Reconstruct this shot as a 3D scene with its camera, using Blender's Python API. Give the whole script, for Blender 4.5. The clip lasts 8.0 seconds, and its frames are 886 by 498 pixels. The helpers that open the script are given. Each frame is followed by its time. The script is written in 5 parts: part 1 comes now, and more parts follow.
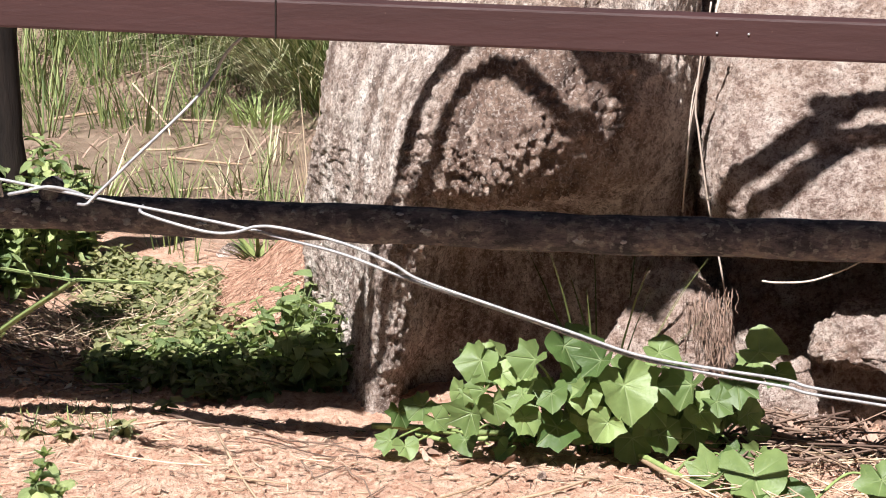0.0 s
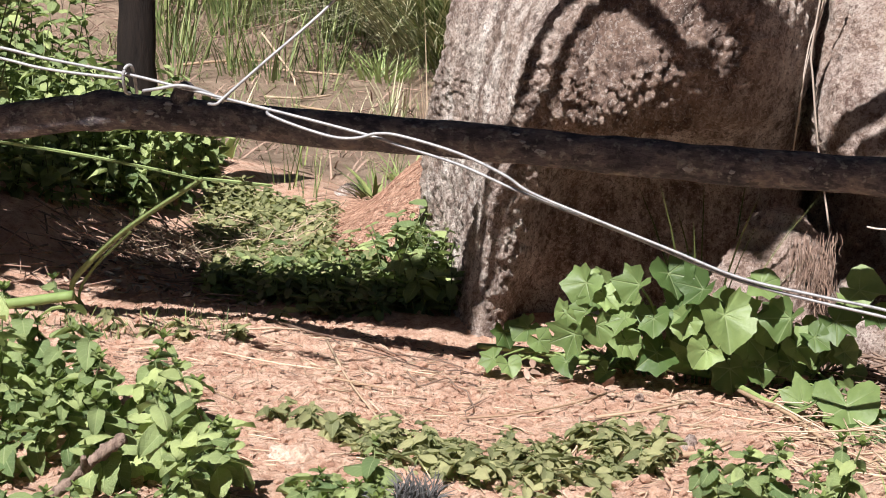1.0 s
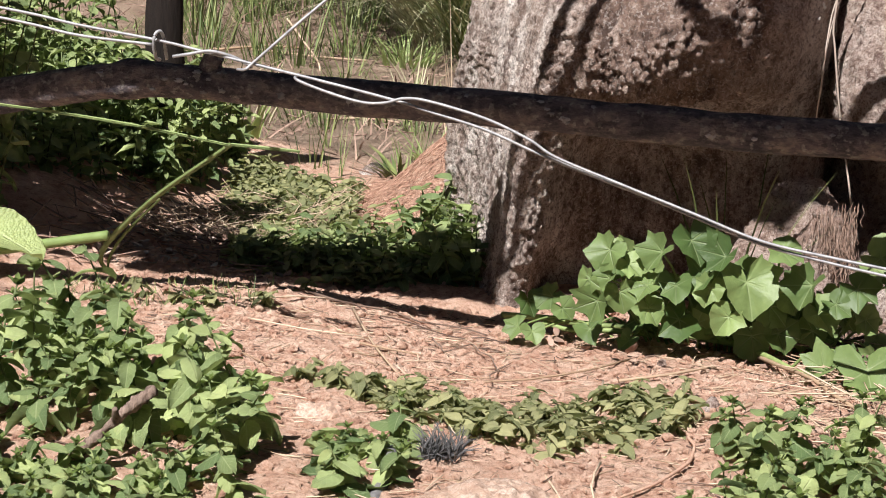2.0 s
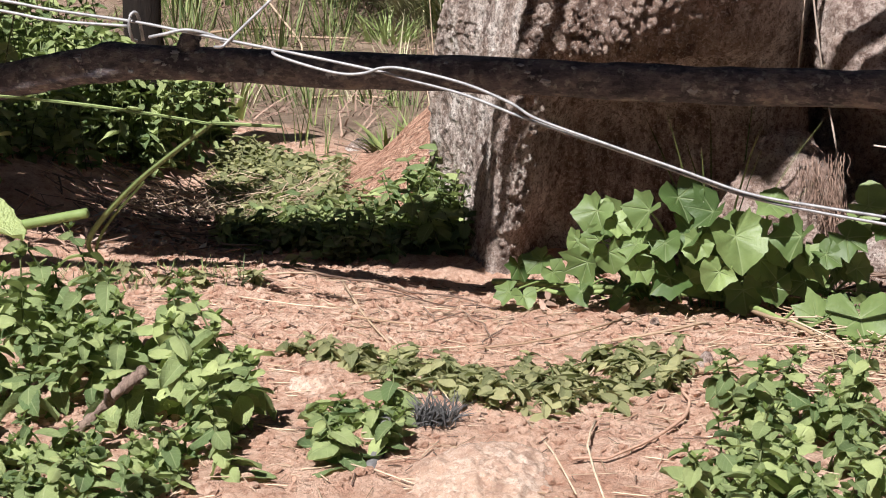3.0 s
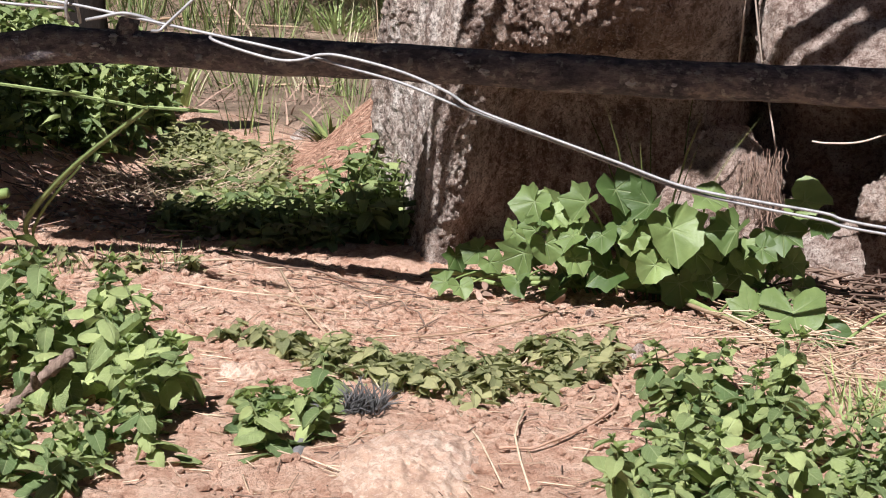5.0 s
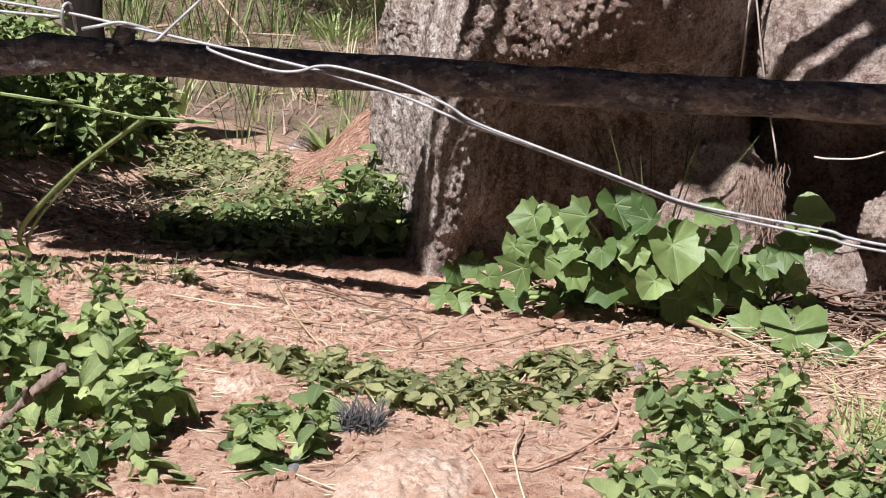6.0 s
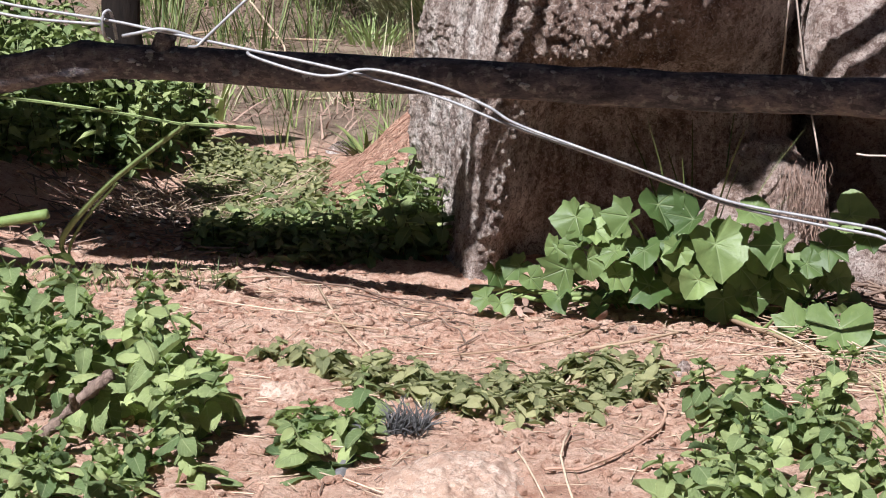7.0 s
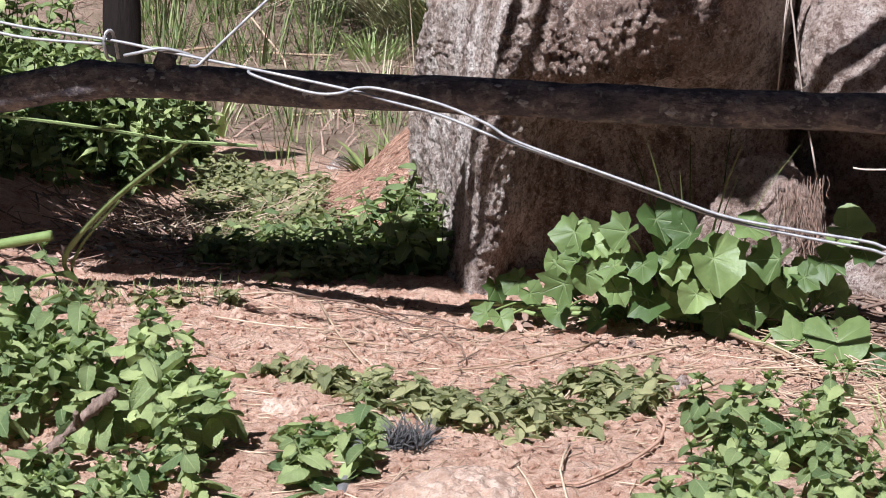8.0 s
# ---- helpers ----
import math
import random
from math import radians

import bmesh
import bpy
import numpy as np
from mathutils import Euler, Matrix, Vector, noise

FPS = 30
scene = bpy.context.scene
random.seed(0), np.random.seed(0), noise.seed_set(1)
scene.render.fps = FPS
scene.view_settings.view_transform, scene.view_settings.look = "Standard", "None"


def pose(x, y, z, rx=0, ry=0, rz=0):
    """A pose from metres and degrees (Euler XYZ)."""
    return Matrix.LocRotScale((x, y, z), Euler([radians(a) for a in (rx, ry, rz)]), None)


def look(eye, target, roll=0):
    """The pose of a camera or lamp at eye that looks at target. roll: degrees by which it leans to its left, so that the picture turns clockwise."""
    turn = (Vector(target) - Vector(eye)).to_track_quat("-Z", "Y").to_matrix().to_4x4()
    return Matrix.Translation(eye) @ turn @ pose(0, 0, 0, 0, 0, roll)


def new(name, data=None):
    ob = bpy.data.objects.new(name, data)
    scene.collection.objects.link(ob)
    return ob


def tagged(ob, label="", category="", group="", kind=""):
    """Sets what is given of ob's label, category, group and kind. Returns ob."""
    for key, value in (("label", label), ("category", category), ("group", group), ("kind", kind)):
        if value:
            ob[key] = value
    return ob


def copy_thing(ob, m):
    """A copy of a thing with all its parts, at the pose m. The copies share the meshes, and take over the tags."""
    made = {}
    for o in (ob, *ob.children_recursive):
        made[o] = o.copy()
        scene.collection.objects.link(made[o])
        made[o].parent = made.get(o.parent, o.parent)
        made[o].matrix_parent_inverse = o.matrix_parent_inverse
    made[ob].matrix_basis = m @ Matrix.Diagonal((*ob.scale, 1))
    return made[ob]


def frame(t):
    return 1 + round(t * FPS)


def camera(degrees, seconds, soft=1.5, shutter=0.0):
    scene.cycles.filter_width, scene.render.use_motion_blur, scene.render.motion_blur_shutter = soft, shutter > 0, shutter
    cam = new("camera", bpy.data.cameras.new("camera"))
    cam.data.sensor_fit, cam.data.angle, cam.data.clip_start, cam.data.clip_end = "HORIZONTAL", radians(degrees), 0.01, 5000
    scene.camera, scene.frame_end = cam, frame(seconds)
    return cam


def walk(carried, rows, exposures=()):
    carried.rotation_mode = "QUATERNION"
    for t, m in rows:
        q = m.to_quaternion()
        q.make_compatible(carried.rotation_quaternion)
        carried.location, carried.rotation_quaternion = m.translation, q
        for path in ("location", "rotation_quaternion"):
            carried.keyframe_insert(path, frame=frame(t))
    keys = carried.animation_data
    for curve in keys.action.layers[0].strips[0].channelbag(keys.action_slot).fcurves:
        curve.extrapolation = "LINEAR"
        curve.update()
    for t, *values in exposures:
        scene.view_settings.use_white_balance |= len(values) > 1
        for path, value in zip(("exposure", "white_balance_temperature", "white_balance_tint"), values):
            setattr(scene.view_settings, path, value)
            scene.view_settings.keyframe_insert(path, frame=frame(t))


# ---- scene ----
cam = camera(24.2, 8.0, 1.0)
PATH = [
    (0, (0.393, -2.546, 0.837), (0.12, -0.624, 0.355), -0.6),
    (0.5, (0.391, -2.662, 0.786), (0.081, -0.746, 0.304), 2.7),
    (1, (0.411, -2.637, 0.774), (0.03, -0.735, 0.284), 1.9),
    (1.5, (0.416, -2.662, 0.76), (0.016, -0.765, 0.269), 2.3),
    (2.8, (0.421, -2.676, 0.73), (0.023, -0.781, 0.231), -0.2),
    (3, (0.424, -2.668, 0.731), (0.028, -0.775, 0.22), -0.8),
    (3.5, (0.425, -2.65, 0.731), (0.042, -0.758, 0.21), -0.3),
    (4, (0.434, -2.631, 0.736), (0.069, -0.735, 0.215), -0.1),
    (4.5, (0.444, -2.657, 0.728), (0.096, -0.756, 0.213), 0.1),
    (4.7, (0.445, -2.666, 0.726), (0.095, -0.766, 0.208), 0.2),
    (6, (0.437, -2.638, 0.726), (0.088, -0.736, 0.216), 0.9),
    (6.5, (0.431, -2.648, 0.72), (0.065, -0.748, 0.215), 0.3),
    (7, (0.429, -2.636, 0.724), (0.046, -0.74, 0.217), -0.1),
    (7.5, (0.43, -2.641, 0.727), (0.041, -0.744, 0.227), 0.2),
    (8, (0.434, -2.652, 0.733), (0.049, -0.753, 0.237), -0.4),
]
walk(cam, [(t, look(eye, target, roll)) for t, eye, target, roll in PATH],
     [(0.0, 1.36, 6250, 13), (0.6, 1.25, 6250, 13), (1.5, 1.01, 6250, 13), (4.5, 0.96, 6150, 14), (6.0, 0.96, 6050, 14), (7.5, 0.95, 5750, 14), (8.0, 0.95, 5700, 14)])


# ---- world and sun ----
SUN = Vector((-0.15, -0.62, 0.94)).normalized()          # towards the sun
world = bpy.data.worlds.new("world")
scene.world = world
world.use_nodes = True
wn = world.node_tree
sky = wn.nodes.new("ShaderNodeTexSky")
sky.sky_type = 'NISHITA'
sky.sun_disc = False
sky.sun_elevation = math.asin(SUN.z)
sky.sun_rotation = math.atan2(SUN.x, SUN.y)
wn.nodes["Background"].inputs[1].default_value = 0.009
wn.links.new(sky.outputs[0], wn.nodes["Background"].inputs[0])
sun_data = bpy.data.lights.new("sun", 'SUN')
sun_data.energy, sun_data.angle, sun_data.color = 5.0, radians(0.6), (1.0, 0.955, 0.90)
sun = new("sun", sun_data)
sun.matrix_world = look(SUN * 20, (0, 0, 0))


# ---- materials ----
class Nodes:
    """Short hand for building a node material."""

    def __init__(self, name):
        self.mat = bpy.data.materials.new(name)
        self.mat.use_nodes = True
        self.t = self.mat.node_tree
        self.bsdf = self.t.nodes["Principled BSDF"]
        self.coord = self.t.nodes.new("ShaderNodeTexCoord")
        self.geo = self.t.nodes.new("ShaderNodeNewGeometry")
        self.info = self.t.nodes.new("ShaderNodeObjectInfo")

    def link(self, a, b):
        self.t.links.new(a, b)

    def noise(self, scale, detail=6, rough=0.6, vector=None, distortion=0.0):
        n = self.t.nodes.new("ShaderNodeTexNoise")
        n.inputs["Scale"].default_value, n.inputs["Detail"].default_value = scale, detail
        n.inputs["Roughness"].default_value, n.inputs["Distortion"].default_value = rough, distortion
        self.link(vector or self.geo.outputs["Position"], n.inputs["Vector"])
        return n.outputs["Fac"]

    def voronoi(self, scale, vector=None, feature='F1', out="Distance"):
        n = self.t.nodes.new("ShaderNodeTexVoronoi")
        n.feature = feature
        n.inputs["Scale"].default_value = scale
        self.link(vector or self.geo.outputs["Position"], n.inputs["Vector"])
        return n.outputs[out]

    def stretch(self, sx, sy, sz, vector=None):
        n = self.t.nodes.new("ShaderNodeMapping")
        n.inputs["Scale"].default_value = (sx, sy, sz)
        self.link(vector or self.geo.outputs["Position"], n.inputs["Vector"])
        return n.outputs[0]

    def ramp(self, fac, *stops):
        n = self.t.nodes.new("ShaderNodeValToRGB")
        e = n.color_ramp.elements
        while len(e) < len(stops):
            e.new(0.5)
        for el, (p, c) in zip(e, stops):
            el.position = p
            el.color = (*c, 1) if isinstance(c, tuple) else (c, c, c, 1)
        self.link(fac, n.inputs[0])
        return n.outputs[0]

    def mix(self, fac, a, b, kind='MIX'):
        n = self.t.nodes.new("ShaderNodeMix")
        n.data_type, n.blend_type = 'RGBA', kind
        for k, v in ((0, fac), (6, a), (7, b)):
            sock = n.inputs[k]
            if isinstance(v, (int, float)):
                sock.default_value = v if k == 0 else (v, v, v, 1)
            elif isinstance(v, tuple):
                sock.default_value = (*v, 1)
            else:
                self.link(v, sock)
        return n.outputs[2]

    def math(self, op, a, b=0.0):
        n = self.t.nodes.new("ShaderNodeMath")
        n.operation = op
        for sock, v in zip(n.inputs, (a, b)):
            if isinstance(v, (int, float)):
                sock.default_value = v
            else:
                self.link(v, sock)
        return n.outputs[0]

    def bump(self, height, strength=0.5, distance=0.01, normal=None):
        n = self.t.nodes.new("ShaderNodeBump")
        n.inputs["Strength"].default_value, n.inputs["Distance"].default_value = strength, distance
        self.link(height, n.inputs["Height"])
        if normal:
            self.link(normal, n.inputs["Normal"])
        return n.outputs[0]

    def done(self, color, rough=0.8, normal=None, spec=0.3, metal=0.0):
        if isinstance(color, tuple):
            self.bsdf.inputs["Base Color"].default_value = (*color, 1)
        else:
            self.link(color, self.bsdf.inputs["Base Color"])
        if isinstance(rough, (int, float)):
            self.bsdf.inputs["Roughness"].default_value = rough
        else:
            self.link(rough, self.bsdf.inputs["Roughness"])
        self.bsdf.inputs["Specular IOR Level"].default_value = spec
        self.bsdf.inputs["Metallic"].default_value = metal
        if normal:
            self.link(normal, self.bsdf.inputs["Normal"])
        return self.mat


def soil_material():
    n = Nodes("dry_red_soil")
    big, mid, fine = n.noise(3.5, 5), n.noise(46, 12, 0.82), n.noise(330, 5, 0.75)
    base = n.ramp(mid, (0.35, (0.27, 0.125, 0.082)), (0.45, (0.60, 0.352, 0.245)), (0.59, (0.88, 0.645, 0.495)))
    base = n.mix(n.ramp(big, (0.42, 0.0), (0.60, 0.7)), base, n.mix(0.5, base, (0.62, 0.385, 0.27)))
    base = n.mix(n.ramp(n.noise(9, 6), (0.54, 0.0), (0.68, 0.5)), base, (0.44, 0.235, 0.16))
    base = n.mix(n.ramp(fine, (0.36, 0.4), (0.45, 0.0)), base, (0.22, 0.11, 0.075))
    base = n.mix(n.ramp(n.voronoi(210), (0.10, 0.5), (0.22, 0.0)), base, (0.62, 0.48, 0.37))
    crumbs = n.voronoi(150)
    # wet mud beyond the rocks
    sep = n.t.nodes.new("ShaderNodeSeparateXYZ")
    n.link(n.geo.outputs["Position"], sep.inputs[0])
    wet = n.ramp(n.math('MULTIPLY', n.math('ADD', sep.outputs[1], n.math('MULTIPLY', n.noise(5), 0.9)), 0.42), (0.0, 0.0), (1.0, 1.0))
    wet_node = wet.node
    wet_node.color_ramp.elements[0].position, wet_node.color_ramp.elements[1].position = 0.60, 0.72
    base = n.mix(wet, base, n.ramp(n.noise(14), (0.3, (0.19, 0.130, 0.093)), (0.7, (0.39, 0.292, 0.215))))
    h = n.math('ADD', n.math('MULTIPLY', mid, 0.8), n.math('MULTIPLY', fine, 0.7))
    h = n.math('SUBTRACT', h, n.math('MULTIPLY', crumbs, 0.3))
    return n.done(base, n.mix(wet, 0.95, 0.45), n.bump(h, 1.0, 0.010), 0.2)


def rock_material(name, dark, mid, light, pale, streak=(1, 1, 0.35), grain=1.0, relief=1.0, stain_shade=0.0):
    n = Nodes(name)
    v = n.stretch(*streak)
    big, blotch, med, fine = n.noise(6, 5, 0.6), n.noise(26, 6, 0.65, v), n.noise(75, 7, 0.78, v), n.noise(330 * grain, 4, 0.75)
    base = n.ramp(n.math('ADD', n.math('MULTIPLY', blotch, 0.6), n.math('MULTIPLY', med, 0.4)), (0.41, dark), (0.47, mid), (0.53, light), (0.59, pale))
    base = n.mix(n.ramp(big, (0.46, 0.0), (0.58, 0.75)), base, n.mix(0.5, base, n_mid(mid, (0.36, 0.22, 0.12))))
    # brown stain on the front, with the front's shade put into its colour
    if stain_shade:
        sep = n.t.nodes.new("ShaderNodeSeparateXYZ")
        n.link(n.geo.outputs["Position"], sep.inputs[0])
        brown_shade = n.math('SUBTRACT', n.math('MULTIPLY', n.noise(13, 5, 0.7), 0.16), n.math('ADD', sep.outputs[1], stain_shade))
        base = n.mix(n.ramp(brown_shade, (0.0, 0.0), (0.06, 0.9)), base, n.mix(1.0, base, (0.60, 0.49, 0.43), 'MULTIPLY'))
    base = n.mix(n.ramp(fine, (0.40, 0.75), (0.47, 0.0)), base, dark)
    base = n.mix(n.ramp(n.noise(210 * grain, 4, 0.7), (0.53, 0.0), (0.62, 0.5)), base, pale)
    base = n.mix(n.ramp(n.noise(120 * grain, 3, 0.6), (0.36, 0.7), (0.45, 0.0)), base, dark)
    h = n.math('ADD', n.math('MULTIPLY', med, 1.0), n.math('MULTIPLY', fine, 0.25))
    return n.done(base, 0.80, n.bump(h, relief, 0.020), 0.35)


def leaf_material(name, dark, light, vein=0.35, hair=0.0, quilt=1.0, gloss=0.45, ribs=1.0):
    n = Nodes(name)
    rnd = n.math('FRACT', n.math('ADD', n.info.outputs["Random"], n.geo.outputs["Random Per Island"]))
    uv = n.coord.outputs["UV"]
    sep = n.t.nodes.new("ShaderNodeSeparateXYZ")
    n.link(uv, sep.inputs[0])
    across = n.math('ABSOLUTE', n.math('SUBTRACT', sep.outputs[0], 0.5))
    base = n.ramp(rnd, (0.0, dark), (0.55, n_mid(dark, light)), (1.0, light))
    base = n.mix(n.ramp(n.noise(45, 5), (0.35, 0.35), (0.65, 0.0)), base, n_mid(dark, (0.02, 0.03, 0.01)))
    rib = n.math('ABSOLUTE', n.math('SUBTRACT', n.math('FRACT', n.math('SUBTRACT', n.math('MULTIPLY', sep.outputs[1], 6.0), n.math('MULTIPLY', across, 3.2))), 0.5))
    lines = n.ramp(rib, (0.40, 0.0), (0.49, 1.0))
    mid = n.ramp(across, (0.0, 1.0), (0.045, 0.0))
    pale = n_mid(light, (0.50, 0.56, 0.34))
    base = n.mix(n.math('MULTIPLY', mid, vein), base, pale)
    base = n.mix(n.math('MULTIPLY', lines, vein * 0.35 * ribs), base, pale)
    if hair:
        base = n.mix(hair, base, (0.42, 0.46, 0.38))
    cells = n.voronoi(34, n.stretch(0.5, 1, 1, uv))
    h = n.math('ADD', n.math('MULTIPLY', n.math('SUBTRACT', 0.5, rib), 0.25 * quilt * ribs), n.math('MULTIPLY', n.noise(240, 4), 0.4 * quilt + 0.2))
    h = n.math('SUBTRACT', h, n.math('MULTIPLY', cells, 0.7 * quilt))
    h = n.math('SUBTRACT', h, n.math('MULTIPLY', mid, 0.3))
    n.done(base, gloss, n.bump(h, 0.75, 0.004), 0.4)
    back = n.t.nodes.new("ShaderNodeBsdfTranslucent")
    n.link(n.mix(0.5, base, n_mid(light, (0.35, 0.5, 0.05))), back.inputs[0])
    both = n.t.nodes.new("ShaderNodeMixShader")
    both.inputs[0].default_value = 0.28
    n.link(n.bsdf.outputs[0], both.inputs[1])
    n.link(back.outputs[0], both.inputs[2])
    n.link(both.outputs[0], n.t.nodes["Material Output"].inputs[0])
    return n.mat


def n_mid(a, b):
    return tuple((p + q) / 2 for p, q in zip(a, b))


def stalk_material(name, a, b, rough=0.6):
    n = Nodes(name)
    rnd = n.math('FRACT', n.math('ADD', n.info.outputs["Random"], n.geo.outputs["Random Per Island"]))
    base = n.ramp(rnd, (0.0, a), (1.0, b))
    base = n.mix(n.ramp(n.noise(120, 4), (0.4, 0.4), (0.65, 0.0)), base, n_mid(a, (0.05, 0.04, 0.02)))
    return n.done(base, rough, n.bump(n.noise(420), 0.3, 0.002), 0.3)


def bark_material():
    n = Nodes("weathered_bark_with_lichen")
    v = n.stretch(0.55, 1, 1)
    med, fine = n.noise(48, 8, 0.7, v), n.noise(260, 5, 0.7, v)
    base = n.ramp(med, (0.38, (0.045, 0.042, 0.052)), (0.46, (0.088, 0.078, 0.086)), (0.53, (0.135, 0.116, 0.118)), (0.62, (0.22, 0.185, 0.165)))
    spots = n.ramp(n.noise(105, 4, 0.55), (0.56, 0.0), (0.63, 0.55))
    base = n.mix(spots, base, n.ramp(fine, (0.35, (0.16, 0.16, 0.15)), (0.65, (0.40, 0.39, 0.35))))
    soot = n.ramp(n.noise(75, 4, 0.6, n.stretch(0.8, 1, 1.2)), (0.55, 0.0), (0.59, 1.0))
    base = n.mix(n.math('MULTIPLY', soot, 0.55), base, (0.028, 0.027, 0.034))
    return n.done(base, 0.85, n.bump(n.math('ADD', med, n.math('MULTIPLY', fine, 0.5)), 0.9, 0.006), 0.25)


def paint_material():
    n = Nodes("red_brown_paint")
    base = n.ramp(n.noise(22, 6, 0.6, n.stretch(0.25, 1, 1)), (0.3, (0.030, 0.0120, 0.0115)), (0.7, (0.044, 0.0175, 0.017)))
    base = n.mix(n.ramp(n.noise(150, 4), (0.70, 0.0), (0.76, 0.4)), base, (0.20, 0.13, 0.11))
    return n.done(base, 0.55, n.bump(n.noise(90, 5, 0.6, n.stretch(0.2, 1, 1)), 0.25, 0.003), 0.4)


def zinc_material():
    n = Nodes("galvanised_wire")
    base = n.ramp(n.noise(140), (0.3, (0.19, 0.19, 0.20)), (0.7, (0.40, 0.40, 0.40)))
    return n.done(base, 0.55, n.bump(n.noise(500), 0.3, 0.001), 0.5, 0.25)


def dark_wood_material(name, a, b, scale=40):
    n = Nodes(name)
    med = n.noise(scale, 8, 0.75, n.stretch(1, 1, 0.2))
    return n.done(n.ramp(med, (0.3, a), (0.7, b)), 0.85, n.bump(med, 0.9, 0.008), 0.2)


SOIL = soil_material()
GRANITE = rock_material("weathered_granite", (0.15, 0.105, 0.085), (0.42, 0.325, 0.275), (0.66, 0.56, 0.49), (0.88, 0.80, 0.73), (1, 1, 0.45), stain_shade=0.19)
PINK_GRANITE = rock_material("pink_granite", (0.15, 0.092, 0.072), (0.41, 0.31, 0.262), (0.56, 0.45, 0.39), (0.70, 0.62, 0.55), (1, 1, 1.3), 1.0, 0.9)
MINT = leaf_material("woolly_mint_leaf", (0.066, 0.128, 0.030), (0.48, 0.56, 0.215), 0.5, 0.08, 0.55, 0.5)
WILTED = leaf_material("wilted_mint_leaf", (0.155, 0.178, 0.066), (0.52, 0.50, 0.235), 0.3, 0.08, 0.6)
BROAD = leaf_material("smooth_ivy_leaf", (0.062, 0.112, 0.032), (0.27, 0.355, 0.130), 0.42, 0.0, 0.05, 0.46, 0.0)
SHOOT = leaf_material("young_shoot_leaf", (0.17, 0.25, 0.06), (0.34, 0.43, 0.14), 0.3)
GREY_LEAF = leaf_material("grey_spiky_leaf", (0.060, 0.058, 0.062), (0.24, 0.232, 0.235), 0.2)
BROWN_STONE = rock_material("brown_stone", (0.20, 0.125, 0.097), (0.49, 0.36, 0.30), (0.64, 0.50, 0.43), (0.78, 0.66, 0.585), (1, 1, 1), 1.0, 1.0)
PALE_STONE = rock_material("dusty_pale_stone", (0.36, 0.225, 0.165), (0.48, 0.335, 0.25), (0.55, 0.41, 0.32), (0.66, 0.53, 0.435), (1, 1, 1), 1.0, 0.6)
DARK_STEM = stalk_material("mint_stem", (0.08, 0.11, 0.04), (0.17, 0.20, 0.08))
STEM = stalk_material("green_stem", (0.14, 0.21, 0.06), (0.27, 0.34, 0.125))
BENT = stalk_material("bent_reed_green", (0.20, 0.28, 0.10), (0.30, 0.38, 0.15))
FIBRE = stalk_material("brown_root_fibre", (0.14, 0.085, 0.062), (0.42, 0.29, 0.225), 0.85)
SEDGE = stalk_material("grey_green_sedge", (0.30, 0.30, 0.17), (0.62, 0.58, 0.38), 0.7)
REED = stalk_material("green_reed", (0.060, 0.10, 0.028), (0.25, 0.29, 0.10))
STRAW = stalk_material("dry_straw", (0.34, 0.235, 0.15), (0.70, 0.56, 0.41), 0.75)
TWIG = stalk_material("brown_twig", (0.09, 0.055, 0.042), (0.26, 0.18, 0.135), 0.85)
PALE_TWIG = stalk_material("bleached_twig", (0.40, 0.33, 0.27), (0.58, 0.50, 0.43), 0.8)
RED_STRAW = stalk_material("red_brown_litter", (0.26, 0.135, 0.090), (0.58, 0.38, 0.275), 0.85)
LICHEN = stalk_material("pale_lichen", (0.17, 0.175, 0.185), (0.36, 0.37, 0.38), 0.9)
BARK, PAINT, ZINC = bark_material(), paint_material(), zinc_material()
POST_WOOD = dark_wood_material("dark_post_wood", (0.006, 0.005, 0.005), (0.028, 0.020, 0.016))
DEAD_WOOD = dark_wood_material("dead_branch_wood", (0.070, 0.042, 0.032), (0.46, 0.34, 0.27), 120)
CASTER = stalk_material("black_caster", (0.02, 0.02, 0.02), (0.04, 0.04, 0.04))


# ---- mesh tools ----
def fbm(x, y, z, octaves=4, gain=0.5):
    total, amp = 0.0, 1.0
    for _ in range(octaves):
        total += amp * noise.noise((x, y, z))
        x, y, z, amp = x * 2.03 + 11.1, y * 2.03 + 3.7, z * 2.03 + 7.9, amp * gain
    return total


def mesh_of(name, verts, faces, material, smooth=True, uvs=None):
    me = bpy.data.meshes.new(name)
    me.from_pydata([tuple(v) for v in verts], [], faces)
    me.materials.append(material)
    if smooth:
        me.polygons.foreach_set("use_smooth", [True] * len(me.polygons))
    if uvs is not None:
        layer = me.uv_layers.new(name="UVMap")
        idx = np.empty(len(me.loops), int)
        me.loops.foreach_get("vertex_index", idx)
        layer.data.foreach_set("uv", np.asarray(uvs, float)[idx].ravel())
    me.update()
    return me


def part(name, me, parent=None, m=None, label=""):
    """A mesh as one object, under a thing or by itself."""
    ob = new(name, me)
    if m is not None:
        ob.matrix_basis = m
    if parent is not None:
        ob.parent = parent
    return tagged(ob, label)


def spline(points, steps):
    """A smooth line through the points: steps + 1 places per piece."""
    p = [Vector(q) for q in points]
    p = [p[0] * 2 - p[1]] + p + [p[-1] * 2 - p[-2]]
    out = []
    for i in range(1, len(p) - 2):
        for k in range(steps):
            t = k / steps
            a, b, c, d = p[i - 1], p[i], p[i + 1], p[i + 2]
            out.append(0.5 * (2 * b + (c - a) * t + (2 * a - 5 * b + 4 * c - d) * t * t + (3 * b - a - 3 * c + d) * t ** 3))
    return out + [p[-2]]


